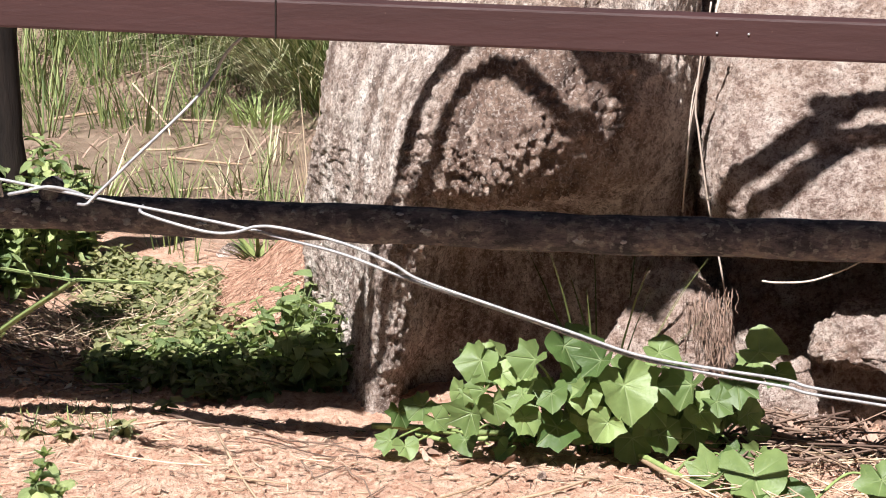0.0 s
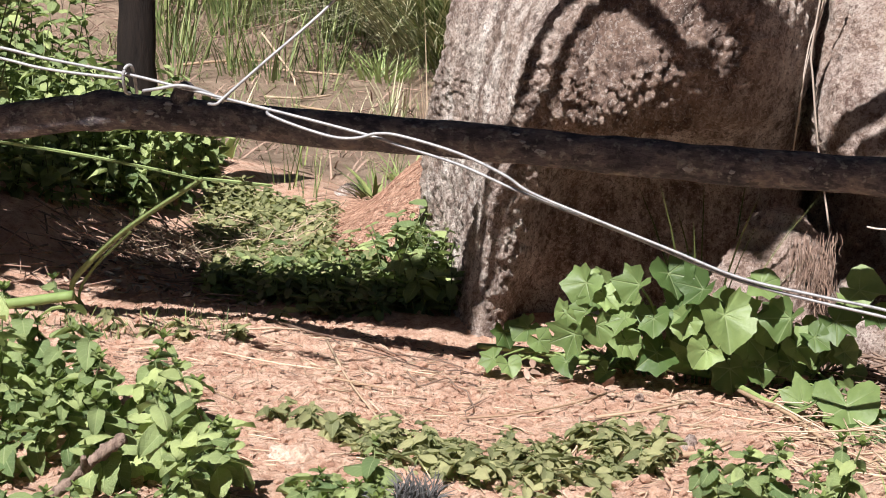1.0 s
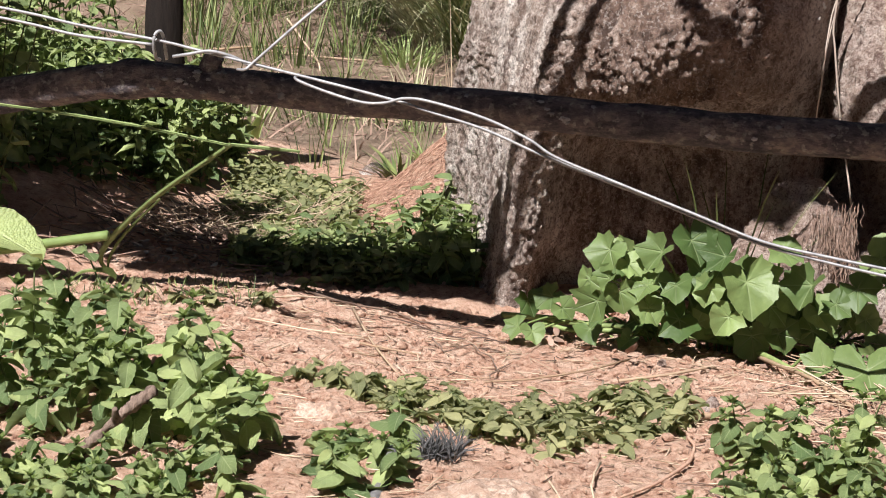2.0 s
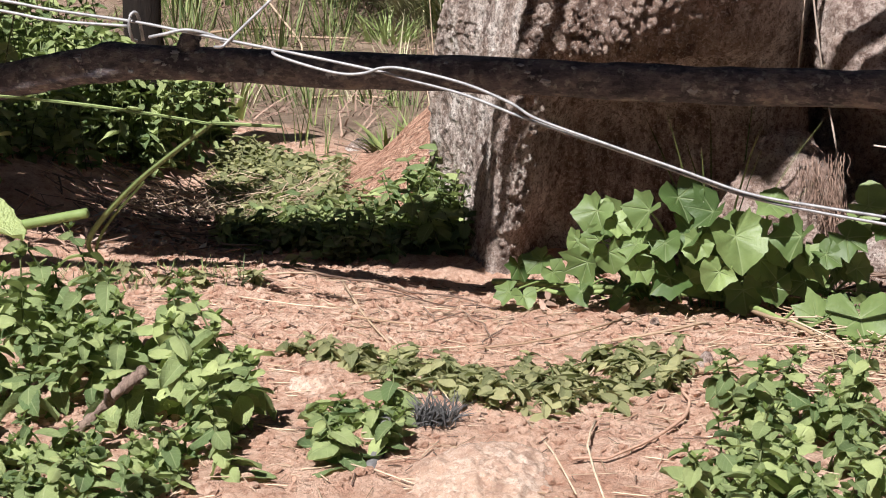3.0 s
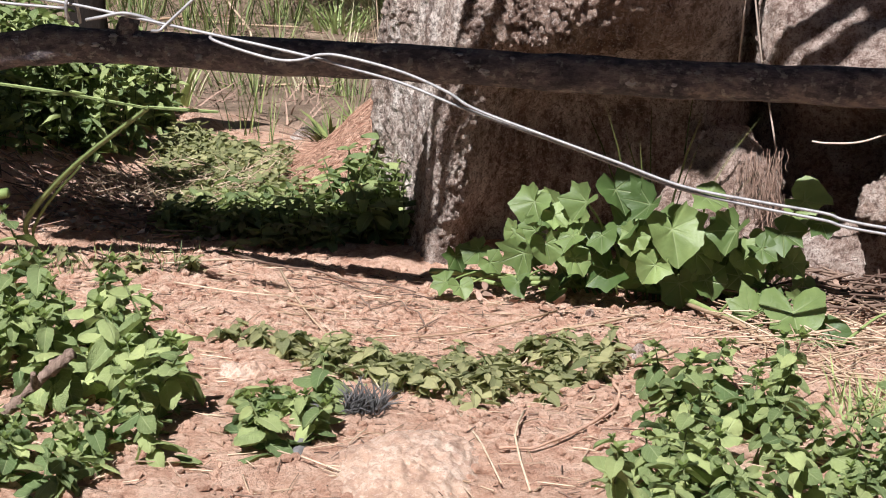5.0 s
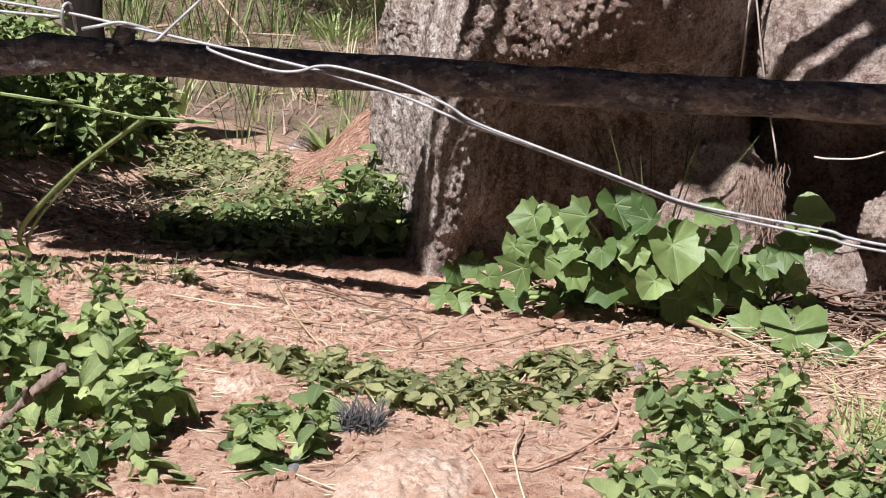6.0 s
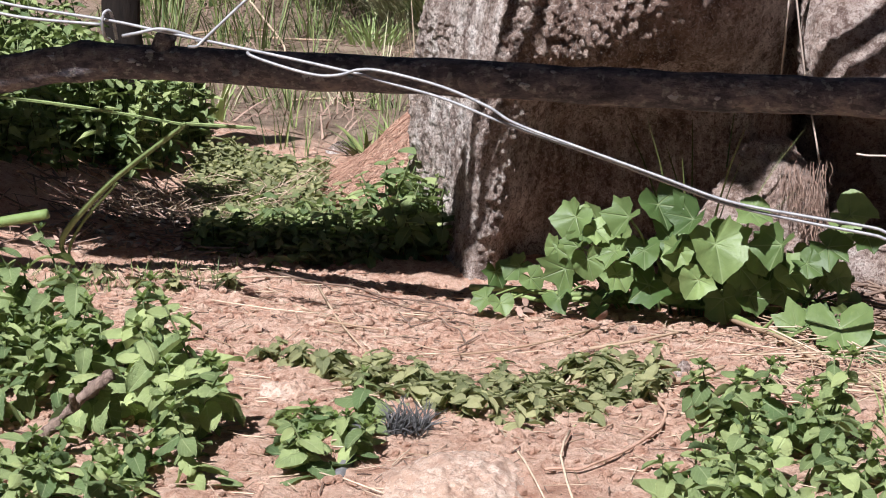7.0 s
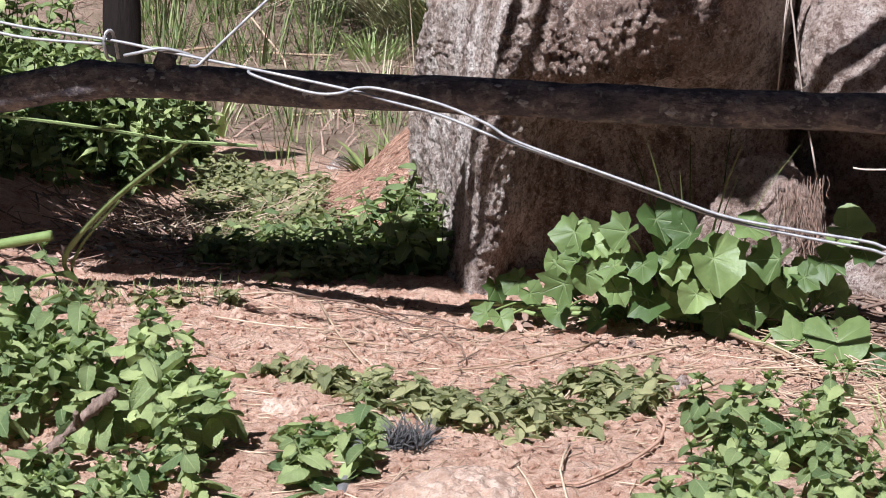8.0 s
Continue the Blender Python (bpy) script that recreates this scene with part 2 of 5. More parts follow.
def tube(line, radius, sides=8, rough=0.0, seed=0.0, flat=1.0):
    """Vertices and faces of a rod along the line; radius: a number or a function of 0..1."""
    verts, faces = [], []
    n = len(line)
    up = Vector((0.13, 0.21, 0.97))
    for i, c in enumerate(line):
        d = (line[min(i + 1, n - 1)] - line[max(i - 1, 0)]).normalized()
        a = d.cross(up)
        if a.length < 0.2:
            a = d.cross(Vector((1, 0, 0)))
        a.normalize()
        b = d.cross(a)
        r = radius(i / max(1, n - 1)) if callable(radius) else radius
        for k in range(sides):
            w = 2 * math.pi * k / sides
            q = r
            if rough:
                o = a * math.cos(w) + b * math.sin(w)
                s = c * 1.0 + o * r
                q = r * (1 + rough * fbm(s.x * 14 + seed, s.y * 14, s.z * 14))
            verts.append(c + a * (q * math.cos(w)) + b * (q * flat * math.sin(w)))
    for i in range(n - 1):
        for k in range(sides):
            k2 = (k + 1) % sides
            faces.append((i * sides + k, i * sides + k2, (i + 1) * sides + k2, (i + 1) * sides + k))
    faces.append(tuple(range(sides))[::-1])
    faces.append(tuple((n - 1) * sides + k for k in range(sides)))
    return verts, faces


class Pile:
    """Gathers many small shapes into one mesh."""

    def __init__(self):
        self.v, self.f, self.uv = [], [], []

    def add(self, verts, faces, uvs=None):
        o = len(self.v)
        self.v += list(verts)
        self.f += [tuple(i + o for i in f) for f in faces]
        self.uv += list(uvs) if uvs is not None else [(0.5, 0.5)] * len(verts)

    def mesh(self, name, material, smooth=True):
        return mesh_of(name, self.v, self.f, material, smooth, self.uv)


def step(a, b, x):
    t = min(1.0, max(0.0, (x - a) / (b - a)))
    return t * t * (3 - 2 * t)


# ---- ground ----
def ground_height(x, y):
    """The lie of the land: a bank towards the path, a hollow by the rocks, mud behind."""
    z = 0.092 * (-y if y > -1.7 else 1.7) if y < 0 else -0.085 * min(y, 1.4)
    z += 0.10 * step(-0.50, -0.95, x) * step(-0.30, 0.15, y) * (1 - step(0.9, 1.6, y))
    z += 0.185 * math.exp(-((x + 0.20) / 0.15) ** 2 - ((y - 0.62) / 0.28) ** 2)
    z += 0.012 * math.exp(-((x + 0.075) / 0.07) ** 2 - ((y + 0.075) / 0.05) ** 2)
    z += 0.7 * step(2.9, 4.6, y)
    z += 0.07 * math.exp(-((x + 1.15) / 0.22) ** 2 - ((y - 2.95) / 0.15) ** 2)
    z += 0.010 * math.exp(-((x - 0.03) / 0.11) ** 2 - ((y + 0.02) / 0.08) ** 2)
    near = 1 - step(3.0, 6.0, abs(x) + abs(y))
    z += near * (0.018 * fbm(x * 3.1, y * 3.1, 0.3, 3) + 0.006 * fbm(x * 17, y * 17, 4.0, 3))
    if abs(x) < 1.1 and -1.5 < y < 1.0:
        z += 0.0030 * fbm(x * 62, y * 62, 1.0, 3, 0.75)
    return z


def graded(lo, hi, fine, reach, grow=1.35):
    mid = list(np.arange(lo, hi + 1e-6, fine))
    s, up, x = fine, [], hi
    while x < reach:
        s *= grow
        x += s
        up.append(x)
    s, down, x = fine, [], lo
    while x > -reach:
        s *= grow
        x -= s
        down.append(x)
    return down[::-1] + mid + up


def build_ground():
    xs, ys = graded(-0.70, 0.72, 0.0068, 400, 1.2), graded(-1.25, 0.10, 0.0068, 400, 1.12)
    verts = [(x, y, ground_height(x, y)) for y in ys for x in xs]
    w = len(xs)
    faces = [(j * w + i, j * w + i + 1, (j + 1) * w + i + 1, (j + 1) * w + i) for j in range(len(ys) - 1) for i in range(w - 1)]
    tagged(part("ground", mesh_of("ground", verts, faces, SOIL)), "dry reddish soil running back to wet mud", "ground", kind="structure")


build_ground()


# ---- rocks ----
def rock_mesh(name, levels, material, seed, amp=0.02, pits=0.0, around=190, up=150, chunk=1.0, bulge=9.0):
    """A boulder from closed outlines (z, [(x, y), ...]) with the same number of corners each, rounded and roughened."""
    k = len(levels[0][1])
    rings = []
    for z, pts in levels:
        p = [Vector((x, y, z)) for x, y in pts]
        ring = []
        per = around // k
        for i in range(k):
            a, b, c, d = p[i - 1], p[i], p[(i + 1) % k], p[(i + 2) % k]
            for j in range(per):
                t = j / per
                ring.append(0.5 * (2 * b + (c - a) * t + (2 * a - 5 * b + 4 * c - d) * t * t + (3 * b - a - 3 * c + d) * t ** 3))
        rings.append(ring)
    n = len(rings[0])
    cols = [spline([r[i] for r in rings], max(2, up // (len(rings) - 1))) for i in range(n)]
    m = len(cols[0])
    grid = [[cols[i][j] for i in range(n)] for j in range(m)]
    verts = []
    for j in range(m):
        for i in range(n):
            p = grid[j][i]
            du = grid[j][(i + 1) % n] - grid[j][i - 1]
            dv = grid[min(j + 1, m - 1)][i] - grid[max(j - 1, 0)][i]
            no = du.cross(dv)
            no = no.normalized() if no.length > 1e-12 else Vector((0, 0, 1))
            d = amp * fbm(p.x * 6 + seed, p.y * 6, p.z * 5, 3) + amp * 0.35 * fbm(p.x * 26 + seed, p.y * 26, p.z * 13, 4, 0.62)
            knob = fbm(p.x * 62 + seed, p.y * 62, p.z * 62, 2, 0.6)
            front = step(bulge + 0.05, bulge - 0.05, p.y)
            d += (0.0042 + (0.0034 * front if pits else 0.0)) * fbm(p.x * 105 + seed, p.y * 105, p.z * 80, 2, 0.75)
            d += 0.0040 * chunk * fbm(p.x * 50 + seed, p.y * 50, p.z * 30, 3, 0.65) * (0.7 + 0.3 * front)
            if pits:
                d += pits * front * (abs(knob) - 0.35 - 0.9 * step(0.30, 0.75, fbm(p.x * 19 + seed, p.y * 19, p.z * 19 + 4, 2)))
            verts.append(p + no * d)
    faces = [(j * n + i, j * n + (i + 1) % n, (j + 1) * n + (i + 1) % n, (j + 1) * n + i) for j in range(m - 1) for i in range(n)]
    top = len(verts)
    verts.append(sum((verts[(m - 1) * n + i] for i in range(n)), Vector()) / n)
    faces += [((m - 1) * n + i, (m - 1) * n + (i + 1) % n, top) for i in range(n)]
    return mesh_of(name, verts, faces, material)


def build_rocks():
    # outlines run anticlockwise: left face, the two sides of the front ridge, hollow, bulge, front right, right back, back, left back
    big = [
        (-0.15, [(-0.140, 0.115), (-0.100, -0.075), (-0.036, -0.105), (0.00, 0.03), (0.12, 0.06), (0.28, 0.06), (0.333, 0.25), (0.12, 0.62), (-0.190, 0.310)]),
        (0.02, [(-0.130, 0.118), (-0.072, -0.062), (-0.026, -0.090), (0.00, 0.02), (0.12, 0.06), (0.28, 0.06), (0.333, 0.25), (0.12, 0.62), (-0.190, 0.310)]),
        (0.10, [(-0.127, 0.110), (-0.048, -0.085), (-0.004, -0.108), (0.03, 0.01), (0.12, 0.06), (0.29, 0.05), (0.333, 0.25), (0.12, 0.60), (-0.190, 0.310)]),
        (0.20, [(-0.114, 0.088), (-0.038, -0.110), (0.014, -0.130), (0.05, -0.01), (0.13, 0.05), (0.300, 0.03), (0.333, 0.25), (0.12, 0.58), (-0.185, 0.290)]),
        (0.28, [(-0.094, 0.057), (-0.014, -0.126), (0.038, -0.150), (0.075, -0.09), (0.14, -0.07), (0.308, 0.01), (0.333, 0.24), (0.12, 0.56), (-0.172, 0.250)]),
        (0.32, [(-0.082, 0.043), (0.000, -0.130), (0.038, -0.163), (0.087, -0.205), (0.155, -0.240), (0.316, -0.03), (0.333, 0.22), (0.12, 0.54), (-0.160, 0.220)]),
        (0.40, [(-0.062, 0.043), (0.025, -0.130), (0.060, -0.170), (0.11, -0.24), (0.18, -0.275), (0.322, -0.07), (0.333, 0.20), (0.12, 0.52), (-0.146, 0.220)]),
        (0.50, [(-0.029, 0.078), (0.075, -0.090), (0.100, -0.120), (0.14, -0.16), (0.20, -0.180), (0.326, -0.03), (0.333, 0.20), (0.12, 0.50), (-0.128, 0.250)]),
        (0.66, [(0.013, 0.158), (0.120, 0.000), (0.140, -0.020), (0.17, -0.04), (0.22, -0.050), (0.330, 0.04), (0.328, 0.22), (0.15, 0.44), (-0.090, 0.320)]),
        (0.74, [(0.114, 0.184), (0.160, 0.120), (0.175, 0.110), (0.20, 0.10), (0.24, 0.10), (0.290, 0.13), (0.300, 0.24), (0.20, 0.36), (0.080, 0.26)]),
    ]
    tagged(part("boulder", rock_mesh("boulder", big, GRANITE, 3.1, 0.006, 0.008, 450, 300, 1.0, -0.13)),
           "tall grey-brown granite boulder with a pitted bulging face", "boulder")
    right = [
        (-0.15, [(0.40, 0.06), (0.55, 0.00), (0.78, -0.04), (1.00, 0.20), (0.85, 0.65), (0.56, 0.66), (0.325, 0.42)]),
        (0.02, [(0.40, 0.05), (0.55, -0.02), (0.78, -0.06), (1.00, 0.20), (0.85, 0.65), (0.56, 0.66), (0.325, 0.42)]),
        (0.15, [(0.400, 0.13), (0.55, 0.10), (0.78, 0.08), (1.00, 0.20), (0.85, 0.64), (0.56, 0.64), (0.325, 0.42)]),
        (0.21, [(0.395, 0.11), (0.55, 0.07), (0.78, 0.05), (1.00, 0.20), (0.85, 0.62), (0.56, 0.62), (0.325, 0.42)]),
        (0.27, [(0.388, -0.05), (0.55, -0.14), (0.78, -0.16), (1.00, 0.20), (0.85, 0.60), (0.56, 0.60), (0.325, 0.42)]),
        (0.42, [(0.378, 0.06), (0.55, -0.02), (0.78, -0.05), (0.98, 0.22), (0.85, 0.58), (0.56, 0.58), (0.325, 0.42)]),
        (0.53, [(0.385, 0.18), (0.54, 0.10), (0.74, 0.08), (0.92, 0.26), (0.82, 0.52), (0.56, 0.52), (0.36, 0.42)]),
        (0.60, [(0.45, 0.26), (0.55, 0.22), (0.70, 0.21), (0.80, 0.30), (0.74, 0.44), (0.58, 0.44), (0.48, 0.36)]),
    ]
    tagged(part("boulder", rock_mesh("boulder", right, PINK_GRANITE, 9.4, 0.009, 0.0, 266, 210, 1.5)),
           "pale pinkish granite boulder beside a dark crack", "boulder")
    small = [
        (-0.080, [(0.225, -0.110), (0.300, -0.130), (0.385, -0.110), (0.410, -0.040), (0.390, 0.030), (0.300, 0.050), (0.230, -0.010)]),
        (0.072, [(0.235, -0.105), (0.300, -0.125), (0.380, -0.110), (0.405, -0.040), (0.385, 0.020), (0.300, 0.040), (0.240, -0.010)]),
        (0.132, [(0.265, -0.090), (0.305, -0.105), (0.370, -0.095), (0.390, -0.040), (0.370, 0.010), (0.310, 0.020), (0.270, -0.020)]),
        (0.177, [(0.295, -0.060), (0.315, -0.065), (0.350, -0.060), (0.360, -0.040), (0.350, -0.010), (0.320, -0.005), (0.300, -0.030)]),
        (0.190, [(0.312, -0.048), (0.320, -0.052), (0.336, -0.050), (0.342, -0.040), (0.338, -0.026), (0.325, -0.022), (0.315, -0.036)]),
    ]
    tagged(part("stone", rock_mesh("stone", small, BROWN_STONE, 5.2, 0.014, 0.0, 147, 80, 1.5)), "rounded brownish stone wedged below the crack", "stone")
    lower = [
        (-0.08, [(0.542, 0.035), (0.642, 0.005), (0.782, -0.015), (0.882, 0.005), (0.802, 0.125), (0.662, 0.125), (0.552, 0.085)]),
        (0.049, [(0.532, 0.025), (0.642, -0.005), (0.782, -0.025), (0.872, 0.005), (0.802, 0.115), (0.662, 0.115), (0.547, 0.085)]),
        (0.089, [(0.502, -0.075), (0.602, -0.115), (0.742, -0.135), (0.852, -0.055), (0.792, 0.075), (0.662, 0.075), (0.527, 0.015)]),
        (0.129, [(0.507, -0.065), (0.602, -0.1), (0.722, -0.115), (0.802, -0.045), (0.762, 0.045), (0.662, 0.045), (0.537, 0.005)]),
        (0.152, [(0.537, -0.045), (0.612, -0.07), (0.692, -0.075), (0.742, -0.035), (0.722, 0.015), (0.662, 0.015), (0.562, -0.005)]),
    ]
    tagged(part("stone", rock_mesh("stone", lower, PINK_GRANITE, 7.7, 0.018, 0.0, 147, 80, 2.0)), "broken pink granite slab at the boulder's foot", "stone")


build_rocks()


# ---- the fence ----
def build_fence():
    rail = new("fence_rail")
    tagged(rail, "lichen-spotted dark wooden pole used as a fence rail", "fence rail")
    line = spline([(-1.3037, -0.325, 0.1688), (-0.9057, -0.325, 0.2328), (-0.6308, -0.355, 0.2888), (-0.5246, -0.372, 0.3128), (-0.4323, -0.382, 0.3264), (-0.3295, -0.382, 0.3264),
                   (-0.2266, -0.382, 0.323), (-0.0307, -0.382, 0.3215), (0.1656, -0.382, 0.3161), (0.3546, -0.382, 0.3135), (0.5172, -0.382, 0.3133), (1.2657, -0.382, 0.3023)], 14)
    v, f = tube(line, lambda t: 0.0215 - 0.0008 * t + 0.004 * math.exp(-((t - 0.345) / 0.02) ** 2), 28, 0.13, 2.0)
    part("pole", mesh_of("pole", v, f, BARK), rail)
    v, f = tube(spline([(-0.3566, -0.3799, 0.3329), (-0.3527, -0.3829, 0.3525), (-0.3449, -0.3868, 0.3613)], 4), lambda t: 0.015 * (1.1 - 0.5 * t), 12, 0.4, 1.0)
    part("knot", mesh_of("knot", v, f, BARK), rail, label="sawn-off branch stub")
    rng = random.Random(12)
    spots = [(0.500, 0.014), (0.486, 0.008), (0.235, 0.006), (0.07, 0.005)] + [(rng.uniform(-0.50, -0.26), rng.uniform(0.0025, 0.006)) for _ in range(22)] + [(rng.uniform(-0.2, 0.5), rng.uniform(0.002, 0.004)) for _ in range(16)]
    for x, w in spots:
        c = min(line, key=lambda q: abs(q.x - x))
        e = rng.uniform(-0.4, 0.9)
        out = Vector((0, -math.cos(e), math.sin(e)))
        up = Vector((0, math.sin(e), math.cos(e)))
        rim = [(math.cos(a) * (1 + 0.9 * noise.noise((x * 9, a * 1.7, 0))), math.sin(a) * 0.7 * (1 + 0.9 * noise.noise((x * 9, a * 1.7, 4)))) for a in np.arange(14) * 2 * math.pi / 14]
        centre = Vector((x, c.y, c.z))
        verts = [centre + (out + up * (p * w / 0.0215)).normalized() * (0.0212 + lift) + Vector((q * w, 0, 0)) for lift, k in ((0.0, 1.0), (0.0008, 0.9)) for q, p in [(a * k, b * k) for a, b in rim]]
        faces = [(i, (i + 1) % 14, 14 + (i + 1) % 14, 14 + i) for i in range(14)] + [tuple(14 + i for i in range(14))]
        part("lichen", mesh_of("lichen", verts, faces, LICHEN), rail, label="pale grey lichen patch")

    beam = new("fence_beam")
    tagged(beam, "red-brown painted timber fence beam", "fence beam")
    part("timber", box_mesh("timber", (2.9, 0.030, 0.039), PAINT, 0.003), beam)
    for x in (0.368, 0.398):
        v, f = tube([Vector((x, -0.0165, 0.0035)), Vector((x, -0.0145, 0.0035))], 0.0012, 8)
        part("nail_head", mesh_of("nail_head", v, f, ZINC), beam, label="shiny nail head")
    part("joint", box_mesh("joint", (0.0016, 0.002, 0.039), POST_WOOD, 0.0004), beam, Matrix.Translation((-0.062, -0.0152, 0.0)), "dark open joint in the timber")
    beam.matrix_basis = Matrix.Translation((0.010, -0.550, 0.5668)) @ Euler((0, radians(1.75), 0)).to_matrix().to_4x4()


def post_mesh(height, w, material, seed):
    line = [Vector((0.012 * fbm(seed, z * 2, 0), 0.012 * fbm(seed + 5, z * 2, 0), z)) for z in np.linspace(-0.2, height, 24)]
    v, f = tube(line, lambda t: w * (1.05 - 0.12 * t), 18, 0.16, seed)
    return mesh_of("post", v, f, material)


def box_mesh(name, size, material, bevel=0.002):
    bm = bmesh.new()
    bmesh.ops.create_cube(bm, size=1.0)
    bmesh.ops.scale(bm, vec=size, verts=bm.verts)
    bmesh.ops.bevel(bm, geom=bm.edges[:], offset=bevel, segments=2, affect='EDGES', profile=0.6)
    me = bpy.data.meshes.new(name)
    bm.to_mesh(me)
    bm.free()
    me.materials.append(material)
    return me


build_fence()


# posts that carry the rail and the beam at their ends, and the old post in the reeds
for x, y, h, r in ((-1.27, -0.385, 0.45, 0.05), (1.29, -0.39, 0.50, 0.05), (-1.38, -0.61, 1.45, 0.045), (1.38, -0.61, 1.45, 0.045)):
    p = part("fence_post", post_mesh(h, r, POST_WOOD, x * 3 + y), m=Matrix.Translation((x, y, ground_height(x, y))))
    tagged(p, "rough dark wooden post holding the fence", "fence post", "fence posts")
# the old post's shade is put into its near-black wood colour
tagged(part("old_post", post_mesh(0.75, 0.032, POST_WOOD, 8.0), m=Matrix.Translation((-0.766, 0.60, ground_height(-0.766, 0.6)))),
       "old wooden post among mint, its shade put into the colour", "post")


# ---- wires ----
def rod_part(name, points, radius, material, parent, steps=8, sides=8, label=""):
    v, f = tube(spline(points, steps), radius, sides)
    return part(name, mesh_of(name, v, f, material), parent, label=label)


def build_wires():
    pair = tagged(new("fence_wire"), "pair of loosely twisted galvanised fence wires", "wire")
    r = 0.00168
    rod_part("strand", [(-1.38, -0.56, 0.53), (-0.80, -0.560, 0.458), (-0.527, -0.560, 0.426), (-0.448, -0.560, 0.414), (-0.354, -0.560, 0.4025), (-0.299, -0.56, 0.393), (-0.236, -0.56, 0.382),
                        (-0.162, -0.56, 0.369), (-0.088, -0.56, 0.355), (-0.052, -0.56, 0.346), (0.009, -0.56, 0.331), (0.069, -0.56, 0.309), (0.130, -0.56, 0.289),
                        (0.189, -0.56, 0.2705), (0.237, -0.56, 0.254), (0.308, -0.56, 0.231), (0.384, -0.56, 0.2165), (0.453, -0.56, 0.206), (0.521, -0.56, 0.194), (0.9, -0.55, 0.15), (1.3, -0.40, 0.16)], r, ZINC, pair)
    rod_part("strand", [(-0.200, -0.548, 0.374), (-0.196, -0.566, 0.371), (-0.161, -0.567, 0.360), (-0.124, -0.567, 0.352), (-0.099, -0.567, 0.353), (-0.078, -0.566, 0.359), (-0.050, -0.567, 0.358),
                        (0.010, -0.566, 0.344), (0.058, -0.566, 0.325), (0.088, -0.566, 0.308), (0.160, -0.565, 0.2835), (0.237, -0.563, 0.258), (0.308, -0.563, 0.235), (0.384, -0.562, 0.223),
                        (0.453, -0.562, 0.214), (0.521, -0.562, 0.201), (0.9, -0.55, 0.158), (1.3, -0.40, 0.168)], r, ZINC, pair)
    rod_part("strand", [(-1.38, -0.562, 0.518), (-0.80, -0.562, 0.446), (-0.534, -0.562, 0.416), (-0.448, -0.562, 0.403), (-0.362, -0.562, 0.398)], r, ZINC, pair)
    rod_part("twist", [(-0.336, -0.566, 0.387), (-0.318, -0.568, 0.391), (-0.296, -0.566, 0.3955), (-0.277, -0.560, 0.392), (-0.262, -0.553, 0.385), (-0.25, -0.556, 0.379)], 0.0019, ZINC, pair)
    rod_part("staple", [(-0.3565, -0.55, 0.380), (-0.3575, -0.560, 0.384), (-0.3575, -0.568, 0.400), (-0.3555, -0.566, 0.411), (-0.3515, -0.560, 0.412), (-0.3505, -0.553, 0.400), (-0.3505, -0.545, 0.380)], 0.0019, ZINC, pair)
    tie = tagged(new("tie_wire"), "stiff galvanised tie wire hung from the beam", "wire")
    rod_part("strand", [(-0.266, -0.556, 0.376), (-0.254, -0.566, 0.3785), (-0.246, -0.562, 0.386), (-0.203, -0.550, 0.427), (-0.156, -0.525, 0.472), (-0.134, -0.505, 0.499),
                        (-0.117, -0.510, 0.526), (-0.092, -0.520, 0.550), (-0.075, -0.528, 0.575), (-0.072, -0.540, 0.592), (-0.071, -0.556, 0.594)], 0.0017, ZINC, tie)


build_wires()


# ---- leaves and plants ----
def mint_leaf(seed, length=1.0, width=0.62, curl=0.25, rows=6, cols=4, crumple=0.03, cup=0.22):
    """An oval toothed leaf along +y, its base at the origin, puffed between the veins and folded along the midrib."""
    rng = random.Random(seed)
    verts, uvs = [], []
    for j in range(rows + 1):
        v = j / rows
        w = 0.5 * width * (math.sin(math.pi * min(1, v ** 0.78 * 0.985 + 0.012)) ** 0.58)
        for i in range(cols + 1):
            u = i / cols * 2 - 1
            tooth = 1 + (0.045 * (1 if j % 2 else -1) if abs(u) == 1 and 0 < j < rows else 0)
            z = cup * width * abs(u) ** 1.4 - curl * v * v + crumple * (rng.random() - 0.5) * (0.4 + 0.6 * abs(u))
            if rows > 5:
                z += 0.010 * math.sin(v * 38 - abs(u) * 9) * math.sin(math.pi * min(1, abs(u))) + 0.05 * math.sin(v * 5 + seed) * u
            verts.append((u * w * tooth * length, v * length * (1 - 0.06 * curl), z * length))
            uvs.append((0.5 + 0.5 * u, v))
    faces = [(j * (cols + 1) + i, j * (cols + 1) + i + 1, (j + 1) * (cols + 1) + i + 1, (j + 1) * (cols + 1) + i) for j in range(rows) for i in range(cols)]
    return verts, faces, uvs


LOBES = ((0, 0.56), (27, 0.45), (50, 0.545), (76, 0.43), (103, 0.50), (128, 0.415), (150, 0.40), (168, 0.25), (179, 0.07))


